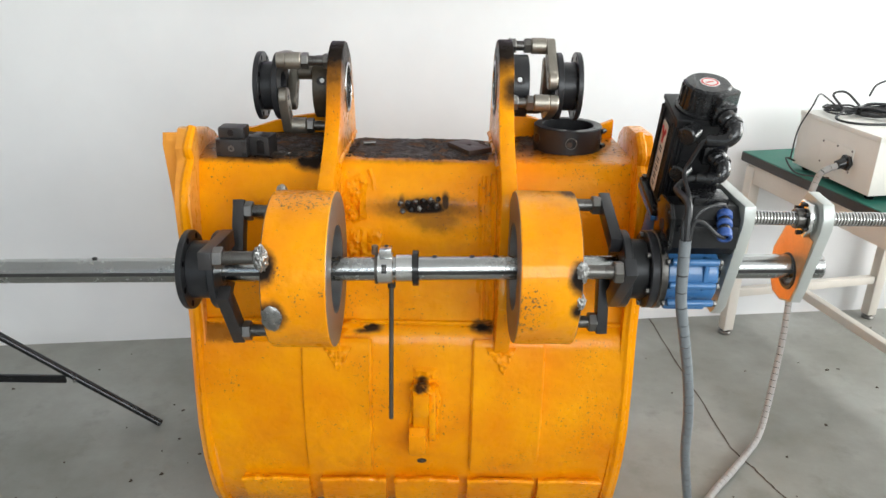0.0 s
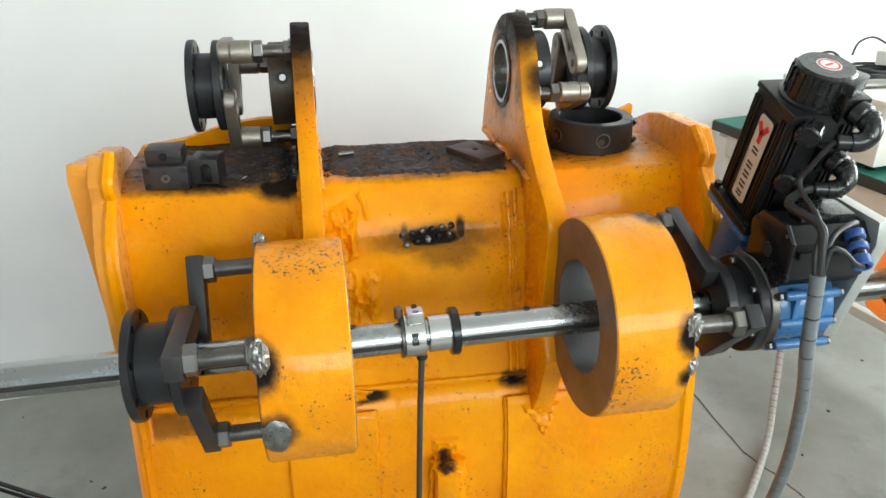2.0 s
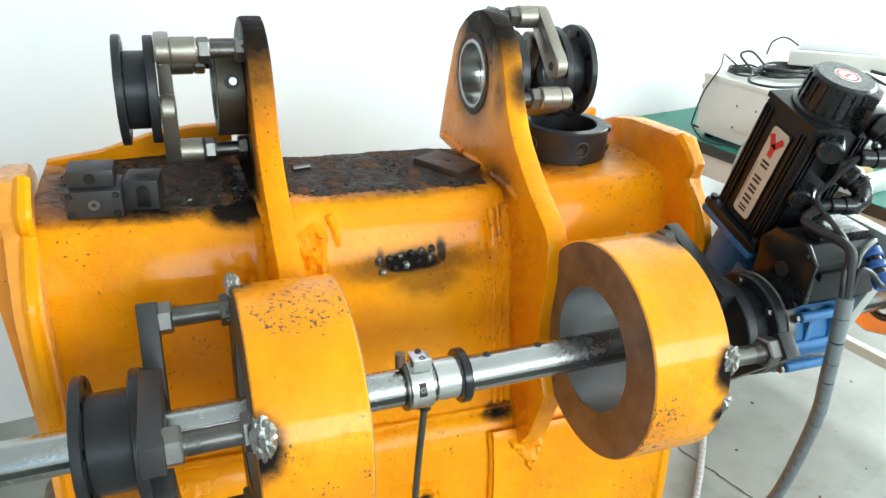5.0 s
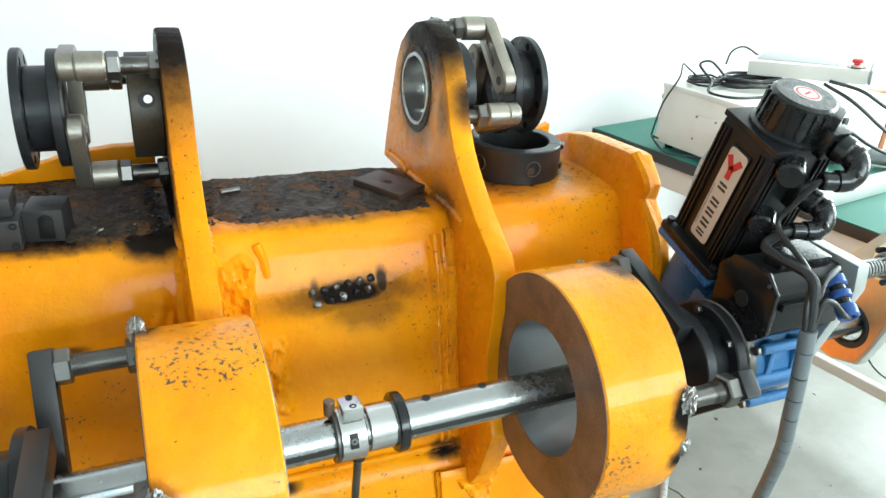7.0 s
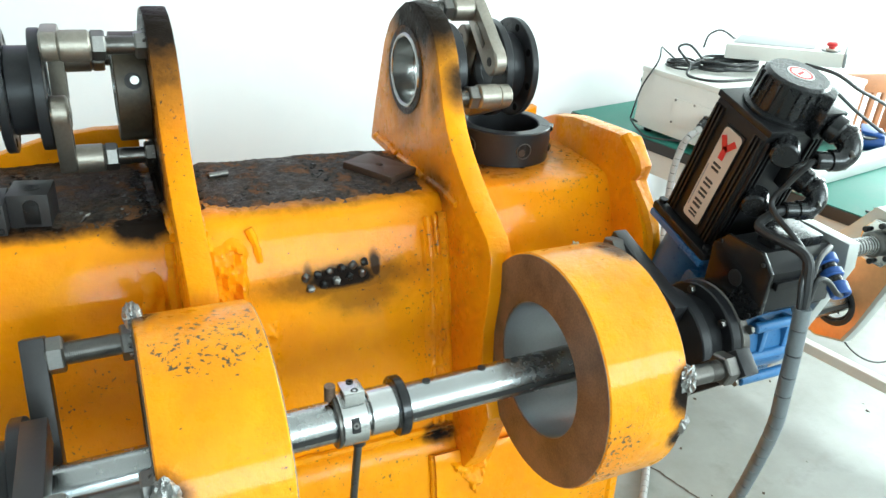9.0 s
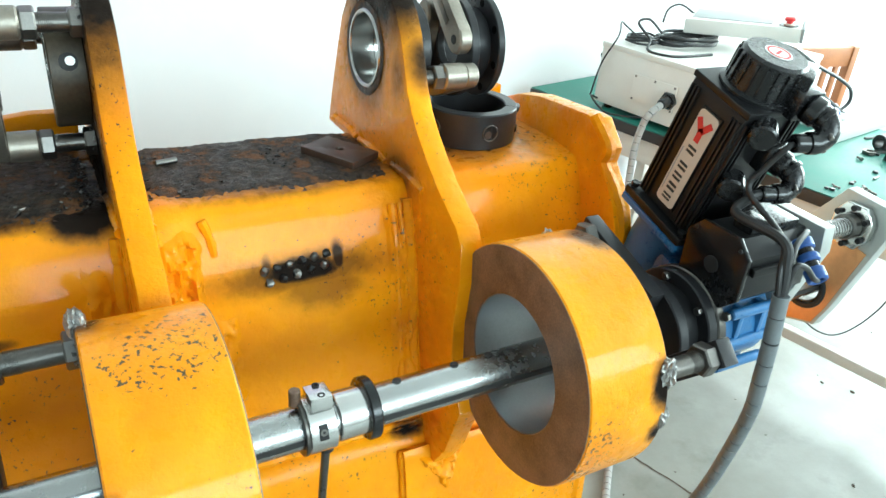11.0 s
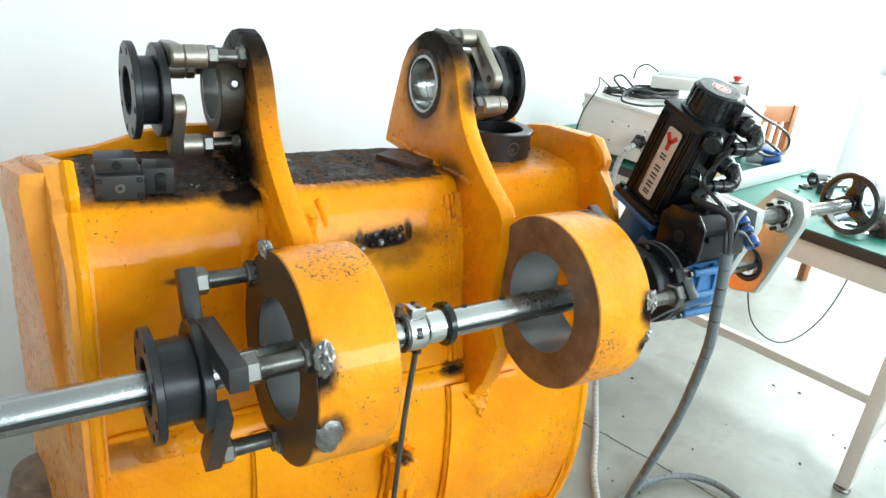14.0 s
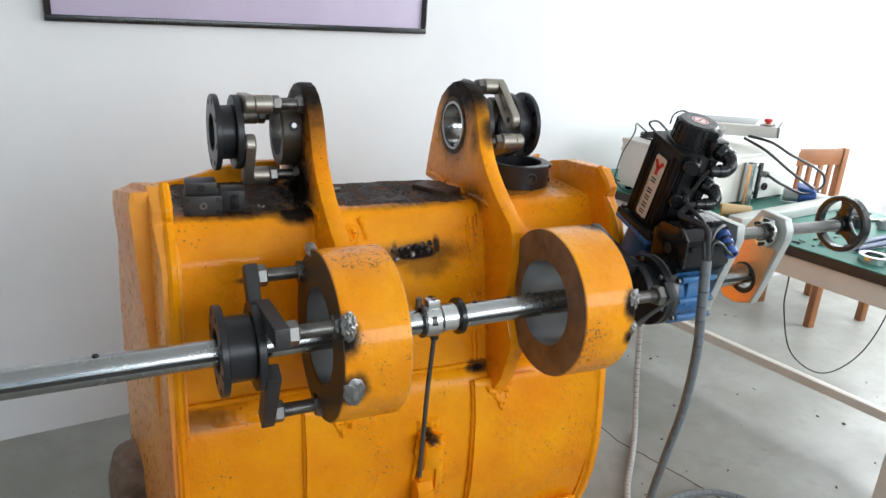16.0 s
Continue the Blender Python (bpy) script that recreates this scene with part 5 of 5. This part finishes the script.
wrapped_hose("cable_hose", HOSE_2, 0.0110, 0.022, "pale spiral-wrapped cable hose hanging from the control case to the floor", M_HOSE2)


def cable(name, pts, r, label, base=None, material=None):
    return single(name, sweep(pts, r, 10, 8), material or M_CABLE, label, "cable", base=base or pts[-1])


def mp(x, y, z):
    return tuple(MM @ Vector((x, y, z)))


cable("motor_cable", [mp(-0.008, -0.101, 0.118), mp(-0.026, -0.100, 0.114), mp(-0.044, -0.106, 0.094), (0.587, -0.135, 1.130), (0.586, -0.152, 1.10), (0.586, -0.160, 1.05)], 0.0072, "thick black motor cable into the spiral wrap")
cable("motor_cable", [mp(-0.008, -0.101, 0.204), mp(-0.016, -0.100, 0.196), mp(-0.024, -0.094, 0.160), mp(-0.034, -0.098, 0.125), (0.592, -0.130, 1.13), (0.578, -0.152, 1.09), (0.580, -0.160, 1.05)], 0.0040, "thin black encoder cable into the spiral wrap")
cable("motor_cable", [(0.659, -0.156, 1.067), (0.638, -0.162, 1.078), (0.615, -0.160, 1.098), (0.596, -0.158, 1.098), (0.590, -0.160, 1.05)], 0.0040, "thin black feed motor cable into the spiral wrap")
cable("motor_cable", [(0.676, -0.100, 1.104), (0.660, -0.118, 1.122), (0.620, -0.135, 1.118), (0.597, -0.150, 1.10), (0.589, -0.158, 1.05)], 0.0042, "black feed motor cable into the spiral wrap")

# ---- the work table ----
TB = pose(1.345, 1.478, 0, 0, 0, 13)   # its far corner; local -y runs along the table towards the viewer
TH, TL, TW = 0.81, 2.45, 0.80


def tp(x, y, z):
    return TB @ Vector((x, y, z))


def table():
    t = thing("work_table", tp(0.37, -1.2, 0), "long green-topped work table on a cream steel frame", "table")

    def put(name, b, material, label=""):
        b.transform(TB)
        return part(name, b, material, t, label)

    put("tabletop", box((TW / 2, -TL / 2, TH - 0.019), (TW, TL, 0.034), (0, 0, 0), 0.002), M_EDGE, "dark-edged board")
    put("mat", box((TW / 2, -TL / 2, TH + 0.0005), (TW - 0.004, TL - 0.004, 0.003), (0, 0, 0), 0.0008), M_GREEN, "green rubber mat")
    for y in (-0.03, -TL + 0.03):
        put("rail", box((TW / 2, y, TH - 0.075), (TW - 0.08, 0.03, 0.07), (0, 0, 0), 0.003), M_TABLEFRAME)
    for x in (0.03, TW - 0.03):
        put("rail", box((x, -TL / 2, TH - 0.078), (0.03, TL - 0.06, 0.075), (0, 0, 0), 0.003), M_TABLEFRAME)
        for y in (-0.055, -1.555, -TL + 0.035):
            put("leg", box((x, y, 0.3915), (0.046, 0.046, 0.743), (0, 0, 0), 0.004), M_TABLEFRAME)
            put("foot", lathe((x, y, 0), Z, [(0, 0), (0.026, 0), (0.028, 0.006), (0.022, 0.013), (0.010, 0.016), (0.010, 0.022), (0, 0.022)], 24, None, False), M_NUT, "steel levelling foot")
    put("stretcher", box((0.335, -0.805, 0.196), (0.034, 1.468, 0.036), (0, 0, 0), 0.003), M_TABLEFRAME)
    put("stretcher_bolt", hexnut((0.335, -0.0705, 0.214), Z, 0.020, 0.010), M_NUT)
    for y in (-0.055, -1.555):
        put("cross_bar", box((TW / 2, y, 0.196), (TW - 0.11, 0.030, 0.036), (0, 0, 0), 0.003), M_TABLEFRAME)


table()


def control_case():
    c = pose(1.440, 1.25, TH + 0.002, 0, 0, 10)
    W, D, H = 0.66, 0.42, 0.214
    t = thing("control_case", c @ Vector((W / 2, -D / 2, 0)), "off-white powder-coated control case with a hose outlet on the table", "control box")

    def put(name, b, material, label=""):
        b.transform(c)
        return part(name, b, material, t, label)

    put("body", box((W / 2, -D / 2, 0.018 + (H - 0.03) / 2), (W - 0.006, D - 0.006, H - 0.032), (0, 0, 0), 0.004), M_WHITEBOX)
    put("lid", box((W / 2, -D / 2, H - 0.006), (W, D, 0.018), (0, 0, 0), 0.004), M_WHITEBOX)
    for x in (0.04, W - 0.04):
        for y in (-0.04, -D + 0.04):
            put("rubber_foot", cyl((x, y, 0.0), (x, y, 0.018), 0.014, 0.017, 20, 0.001), M_PLASTIC)
    # the side that faces the bucket
    put("cover_plate", box((-0.0010, -0.235, 0.106), (0.004, 0.165, 0.085), (0, 0, 0), 0.001), M_WHITEBOX)
    for y, z in ((-0.160, 0.142), (-0.235, 0.143), (-0.310, 0.142), (-0.160, 0.070), (-0.310, 0.070)):
        put("cover_screw", cyl((-0.002, y, z), (-0.0045, y, z), 0.0040, None, 14, 0.0005), M_NUT)
    put("hose_outlet", hexnut((-0.0025, -0.300, 0.102), -X, 0.048, 0.016), M_PLASTIC)
    put("hose_gland", cyl((-0.016, -0.300, 0.102), (-0.045, -0.300, 0.094), 0.019, 0.015, 24, 0.002), M_PLASTIC)
    put("side_knob", cyl((0.03, 0.0, 0.165), (0.03, 0.016, 0.165), 0.010, None, 20, 0.002), M_PLASTIC)
    # the side that faces the viewer
    for z in (0.055, 0.165):
        put("handle_post", cyl((0.335, -D, z), (0.335, -D - 0.030, z), 0.006, None, 16, 0.001), M_PLASTIC)
    put("handle", box((0.335, -D - 0.032, 0.110), (0.020, 0.012, 0.150), (0, 0, 0), 0.004), M_PLASTIC)
    put("round_socket", tube((0.435, -D + 0.002, 0.070), (0.435, -D - 0.010, 0.070), 0.016, 0.006, 24, 0.002), M_BLACK)
    put("plug_socket", tube((0.400, -D + 0.002, 0.128), (0.400, -D - 0.030, 0.128), 0.013, 0.006, 24, 0.002), M_NUT)
    return c, W, D, H


CASE, CW, CD, CH = control_case()


def pendant():
    m = pose(1.905, 1.098, TH + 0.288, 3, -4, -54)
    t = thing("control_pendant", m @ Vector((0, 0, -0.02)), "flat grey-white control pendant with a red stop button", "pendant")

    def put(name, b, material, label=""):
        b.transform(m)
        return part(name, b, material, t, label)

    put("body", box((0.0, 0, 0.004), (0.36, 0.190, 0.048), (0, 0, 0), 0.006), M_WHITEBOX)
    put("face_sheet", box((-0.035, 0.005, 0.0285), (0.25, 0.140, 0.003), (0, 0, 0), 0.001), M_GREYPL, "pale membrane face")
    put("end_cap", box((0.1855, 0, 0.004), (0.010, 0.186, 0.046), (0, 0, 0), 0.004), M_GREYPL)
    put("stop_base", cyl((0.140, -0.062, 0.027), (0.140, -0.062, 0.035), 0.017, None, 28, 0.001), M_CREAM)
    put("stop_button", lathe((0.140, -0.062, 0.035), Z, [(0, 0), (0.010, 0), (0.010, 0.006), (0.0165, 0.008), (0.017, 0.016), (0.013, 0.020), (0, 0.021)], 28, None, False), M_RED, "red mushroom stop button")
    put("stop_guard", tube((0.140, -0.062, 0.027), (0.140, -0.062, 0.0305), 0.030, 0.018, 28, 0.001), M_PLASTIC)


pendant()


def cp(x, y, z):
    return tuple(CASE @ Vector((x, y, z)))


def cable_coil(name, centre, r, turns, seed, label, rad=0.0045, flat=0.5):
    rng = random.Random(seed)
    pts = []
    for k in range(turns * 10 + 1):
        a = 2 * math.pi * k / 10
        rr = r * (1 + 0.18 * rng.uniform(-1, 1))
        pts.append((centre[0] + rr * math.cos(a), centre[1] + flat * rr * math.sin(a), centre[2] + rad + 0.0022 * k / 4 + rng.uniform(0, 0.006)))
    return cable(name, pts, rad, label, centre)


cable_coil("coiled_cable", cp(0.24, -0.15, CH + 0.003), 0.105, 5, 4, "coil of black cable on the control case", 0.0052, 0.62)
cable_coil("coiled_cable", cp(0.10, -0.08, CH + 0.003), 0.055, 4, 9, "small coil of black cable on the control case", 0.0036, 0.8)
cable("pendant_cable", [cp(0.13, -0.13, CH + 0.045), cp(0.09, -0.10, CH + 0.085), cp(0.05, -0.09, CH + 0.075), cp(0.07, -0.13, CH + 0.030), cp(0.02, -0.17, CH + 0.008), cp(0.05, -0.25, CH + 0.007), cp(0.2, -0.28, CH + 0.008)], 0.0042, "looped black pendant cable")
cable("pendant_cable", [cp(0.22, -0.06, CH + 0.062), cp(0.25, -0.05, CH + 0.10), cp(0.30, -0.06, CH + 0.115), cp(0.36, -0.08, CH + 0.085), cp(0.37, -0.09, CH + 0.065)], 0.0038, "arched black cable above the pendant")
cable("pendant_cable", [cp(0.12, -0.06, CH + 0.01), cp(0.08, -0.02, CH + 0.05), cp(0.04, -0.03, CH + 0.065), cp(0.0, -0.06, CH + 0.03), cp(-0.01, -0.02, CH * 0.7), cp(0.01, 0.02, 0.03)], 0.0028, "thin black cable hanging behind the case")
cable("case_cable", [cp(0.0, -0.02, 0.03), cp(-0.045, -0.03, 0.045), cp(-0.05, -0.10, 0.012), cp(-0.03, -0.18, 0.018), cp(-0.015, -0.24, 0.03)], 0.0032, "thin black cable along the case's side")
cable("pendant_cable", [(1.86, 0.97, 1.085), (1.90, 0.88, 1.075), (1.98, 0.84, 1.03), (2.10, 0.83, 0.985), (2.185, 0.83, 0.94), (2.19, 0.83, 0.888), (2.09, 0.83, 0.866), (1.97, 0.845, 0.905), cp(0.400, -CD - 0.028, 0.128)], 0.0058,
      "thick black pendant cable looping to the case's socket")
cable("pendant_cable", [(1.85, 0.98, 1.075), (1.88, 0.88, 1.04), (2.0, 0.84, 0.958), (2.12, 0.83, 0.895), (2.2, 0.83, 0.855), (2.26, 0.82, 0.83), (2.31, 0.80, 0.8185)], 0.0058, "second thick black pendant cable sloping to the table")


def on_table(name, label, category, bms, at=(0, 0, 0)):
    """A small thing of several meshes on the table; bms: (part name, bmesh in table places, material)."""
    t = thing(name, TB @ Vector(at), label, category)
    for n, b, m in bms:
        b.transform(TB)
        part(n, b, m, t)
    return t


TT = TH + 0.0022
on_table("power_plug", "blue and white industrial power plug lying on the table", "plug", [
    ("sleeve", cyl((0.610, -0.765, TT + 0.032), (0.645, -0.820, TT + 0.032), 0.031, None, 28, 0.003), M_BLUEPL), ("cap", cyl((0.6455, -0.8208, TT + 0.031), (0.678, -0.872, TT + 0.031), 0.024, 0.016, 28, 0.003), M_WHITE),
    ("grey_body", cyl((0.578, -0.714, TT + 0.030), (0.6095, -0.7642, TT + 0.032), 0.0265, None, 28, 0.003), M_GREYPL), ("flap", box((0.620, -0.785, TT + 0.070), (0.07, 0.055, 0.012), (14, 8, -55), 0.004), M_BLUEPL)], (0.62, -0.78, TT))
on_table("steel_bar", "long pale square steel tube lying across the table", "steel tube", [
    ("tube", box((0.445, -0.868, TT + 0.0205), (0.90, 0.058, 0.040), (0, 0, -2.5), 0.004), M_ALU)], (0.44, -0.87, TT))
on_table("steel_tube", "upright polished steel tube with an orange stripe on the table", "tube", [
    ("tube", tube((0.300, -0.700, TT), (0.300, -0.700, TT + 0.185), 0.024, 0.020, 32, 0.001), M_STEEL), ("stripe", box((0.278, -0.711, TT + 0.095), (0.003, 0.012, 0.175), (0, 0, 62), 0.0005), M_COPPER)], (0.3, -0.7, TT))
on_table("paper_roll", "short yellowed cardboard tube lying on the table", "tube", [
    ("tube", tube((0.088, -0.729, TT + 0.0265), (0.158, -0.815, TT + 0.0265), 0.026, 0.022, 28, 0.001), M_TAPE)], (0.12, -0.77, TT))
for x, y, r, h, ri, m, lab in ((0.475, -1.075, 0.028, 0.040, 0.020, M_BLACK, "dark steel bush standing on the table"), (0.62, -1.03, 0.036, 0.020, 0.016, M_STEEL, "bright steel bearing ring on the table"),
                               (0.095, -1.306, 0.047, 0.026, 0.032, M_STEEL, "large bright bearing ring on the table"), (0.56, -1.14, 0.020, 0.034, 0.012, M_GREYPL, "grey plastic bush on the table")):
    on_table("bush", lab, "bush", [("ring", tube((x, y, TT), (x, y, TT + h), r, ri, 36, 0.002), m)], (x, y, TT))
on_table("bush", "dark steel bush lying on its side on the table", "bush", [("ring", tube((0.535, -1.00, TT + 0.026), (0.585, -1.02, TT + 0.026), 0.026, 0.015, 32, 0.002), M_BLACK)], (0.56, -1.01, TT))
on_table("hex_key", "bent black hexagon key on the table", "hex key", [("key", sweep([(0.62, -0.93, TT + 0.004), (0.70, -0.96, TT + 0.004), (0.735, -0.972, TT + 0.004), (0.742, -0.985, TT + 0.004), (0.735, -1.02, TT + 0.004)], 0.0038, 6, 6), M_BLACK)], (0.65, -0.95, TT))
on_table("spanner", "long dark steel spanner on the table", "spanner", [("shaft", box((0.60, -1.05, TT + 0.005), (0.26, 0.016, 0.008), (0, 0, -22), 0.002), M_STUD), ("jaw", tube((0.475, -1.0, TT), (0.475, -1.0, TT + 0.011), 0.019, 0.010, 20, 0.001), M_STUD)], (0.6, -1.05, TT))
on_table("pliers", "pair of navy-handled pliers on the table", "pliers", [("handle", sweep([(0.150, -1.225, TT + 0.012), (0.290, -1.245, TT + 0.014), (0.440, -1.262, TT + 0.012)], 0.0100, 10, 8), M_JEAN),
                                                                     ("handle", sweep([(0.160, -1.195, TT + 0.012), (0.300, -1.205, TT + 0.014), (0.450, -1.215, TT + 0.012)], 0.0100, 10, 8), M_JEAN)], (0.3, -1.23, TT))
on_table("rag", "crumpled dark brown rag on the table", "rag", [("cloth", blob((0.215, -1.36, TT + 0.026), (0.075, 0.05, 0.036), 6, 0.45, 1.8, None, 4), M_GLOVE)], (0.215, -1.36, TT))
on_table("wax_block", "pale yellow wax block on the table", "block", [("block", box((0.66, -1.13, TT + 0.014), (0.06, 0.04, 0.026), (0, 0, 15), 0.008), M_TAPE)], (0.66, -1.13, TT))
on_table("ruler", "thin yellow strip lying on the table", "strip", [("strip", box((0.43, -1.30, TT + 0.002), (0.12, 0.014, 0.003), (0, 0, 10), 0.0005), M_TAPE)], (0.4, -1.3, TT))
rng = random.Random(12)
for i in range(26):
    x, y = rng.uniform(0.04, 0.27), rng.uniform(-1.18, -1.03)
    if i > 15:
        x, y = rng.uniform(0.30, 0.62), rng.uniform(-1.22, -1.0)
    r = rng.uniform(0.003, 0.006)
    a = rng.uniform(0, 6.28)
    L2 = rng.uniform(0.010, 0.03)
    p0 = Vector((x, y, TT + r))
    d = Vector((math.cos(a), math.sin(a), 0))
    if i % 3:
        on_table("screw", "small loose screw on the green mat", "screw", [("shank", cyl(p0, p0 + d * L2, r * 0.6, None, 10, 0.0004), M_STUD), ("head", cyl(p0 - d * r, p0, r, None, 12, 0.0004), M_STUD)], (x, y, TT))
    else:
        on_table("nut", "small loose hexagon nut on the green mat", "nut", [("body", hexnut((x, y, TT), Z, r * 2.4, r * 1.2), M_BLACK)], (x, y, TT))

cable("table_cable", [tuple(tp(0.40, -0.62, TH - 0.05)), (1.86, 0.66, 0.66), (1.84, 0.60, 0.47), (1.88, 0.55, 0.29), (2.03, 0.50, 0.20), (2.20, 0.48, 0.27), (2.29, 0.47, 0.46), tuple(tp(0.72, -1.20, TH - 0.05))], 0.0028, "thin black cable hanging in a loop under the table")
cable("table_cable", [tuple(tp(0.36, -1.46, TH - 0.05)), (1.94, -0.02, 0.5), (1.99, -0.05, 0.30), (2.05, -0.12, 0.12), (2.02, -0.2, 0.02), (1.9, -0.22, 0.012)], 0.0075, "thick black cable hanging from the table to the floor")


# ---- chair and stand ----
def chair():
    m = pose(2.995, 1.335, 0, 0, 0, -3) @ Matrix.Diagonal((1, 0.92, 1.07, 1))
    t = thing("wooden_chair", m @ Vector((0, 0, 0)), "brown wooden chair with a slatted back beyond the table", "chair")

    def put(name, b, material=M_WOOD):
        b.transform(m)
        return part(name, b, material, t)

    for x in (-0.19, 0.19):
        put("leg", box((x, -0.19, 0.215), (0.042, 0.042, 0.43), (0, 0, 0), 0.004))
        put("back_post", box((x, 0.20, 0.415), (0.040, 0.046, 0.83), (0, 0, 0), 0.005))
        put("side_rail", box((x, 0.0, 0.30), (0.022, 0.36, 0.036), (0, 0, 0), 0.003))
        put("side_rail", box((x, 0.0, 0.40), (0.024, 0.36, 0.05), (0, 0, 0), 0.003))
    put("front_rail", box((0, -0.19, 0.395), (0.34, 0.024, 0.05), (0, 0, 0), 0.003))
    put("front_rail", box((0, -0.19, 0.25), (0.34, 0.022, 0.036), (0, 0, 0), 0.003))
    put("seat", box((0, 0.0, 0.444), (0.43, 0.43, 0.028), (0, 0, 0), 0.006))
    put("top_rail", box((0, 0.20, 0.785), (0.36, 0.030, 0.085), (0, 0, 0), 0.006))
    put("lower_rail", box((0, 0.20, 0.545), (0.36, 0.026, 0.045), (0, 0, 0), 0.004))
    for x in (-0.11, -0.04, 0.04, 0.11):
        put("slat", box((x, 0.20, 0.655), (0.030, 0.016, 0.18), (0, 0, 0), 0.003))


chair()


def stand():
    t = thing("bar_stand", (-1.35, 0.70, 0), "black tubular folding stand beside the bucket", "stand")
    part("leg", cyl((-0.845, 0.69, 0.012), (-1.62, 0.62, 0.62), 0.0125, None, 18, 0.002), M_PLASTIC, t)
    part("leg", cyl((-2.35, 0.69, 0.012), (-1.62, 0.66, 0.62), 0.0125, None, 18, 0.002), M_PLASTIC, t)
    part("cross_bar", box((-1.62, 0.664, 0.205), (0.98, 0.010, 0.028), (0, 0, 0), 0.002), M_PLASTIC, t)
    part("rivet", cyl((-1.095, 0.648, 0.205), (-1.095, 0.66, 0.205), 0.005, None, 14, 0.001), M_NUT, t)
    part("post", cyl((-1.62, 0.64, 0.58), (-1.62, 0.1, 0.90), 0.014, None, 18, 0.002), M_PLASTIC, t)
    part("saddle", box((-1.62, AY, 0.893), (0.06, 0.10, 0.02), (0, 0, 0), 0.003), M_PLASTIC, t)


stand()
scatter("floor_grit", "scattered dark grit and crumbs on the concrete floor", "grit", [(0.7, 2.6, -0.3, 1.5, 0.0, 0.7), (-1.6, -0.6, 0.3, 1.2, 0.0, 0.3)], 70, 0.0055, 21, M_CRACK)
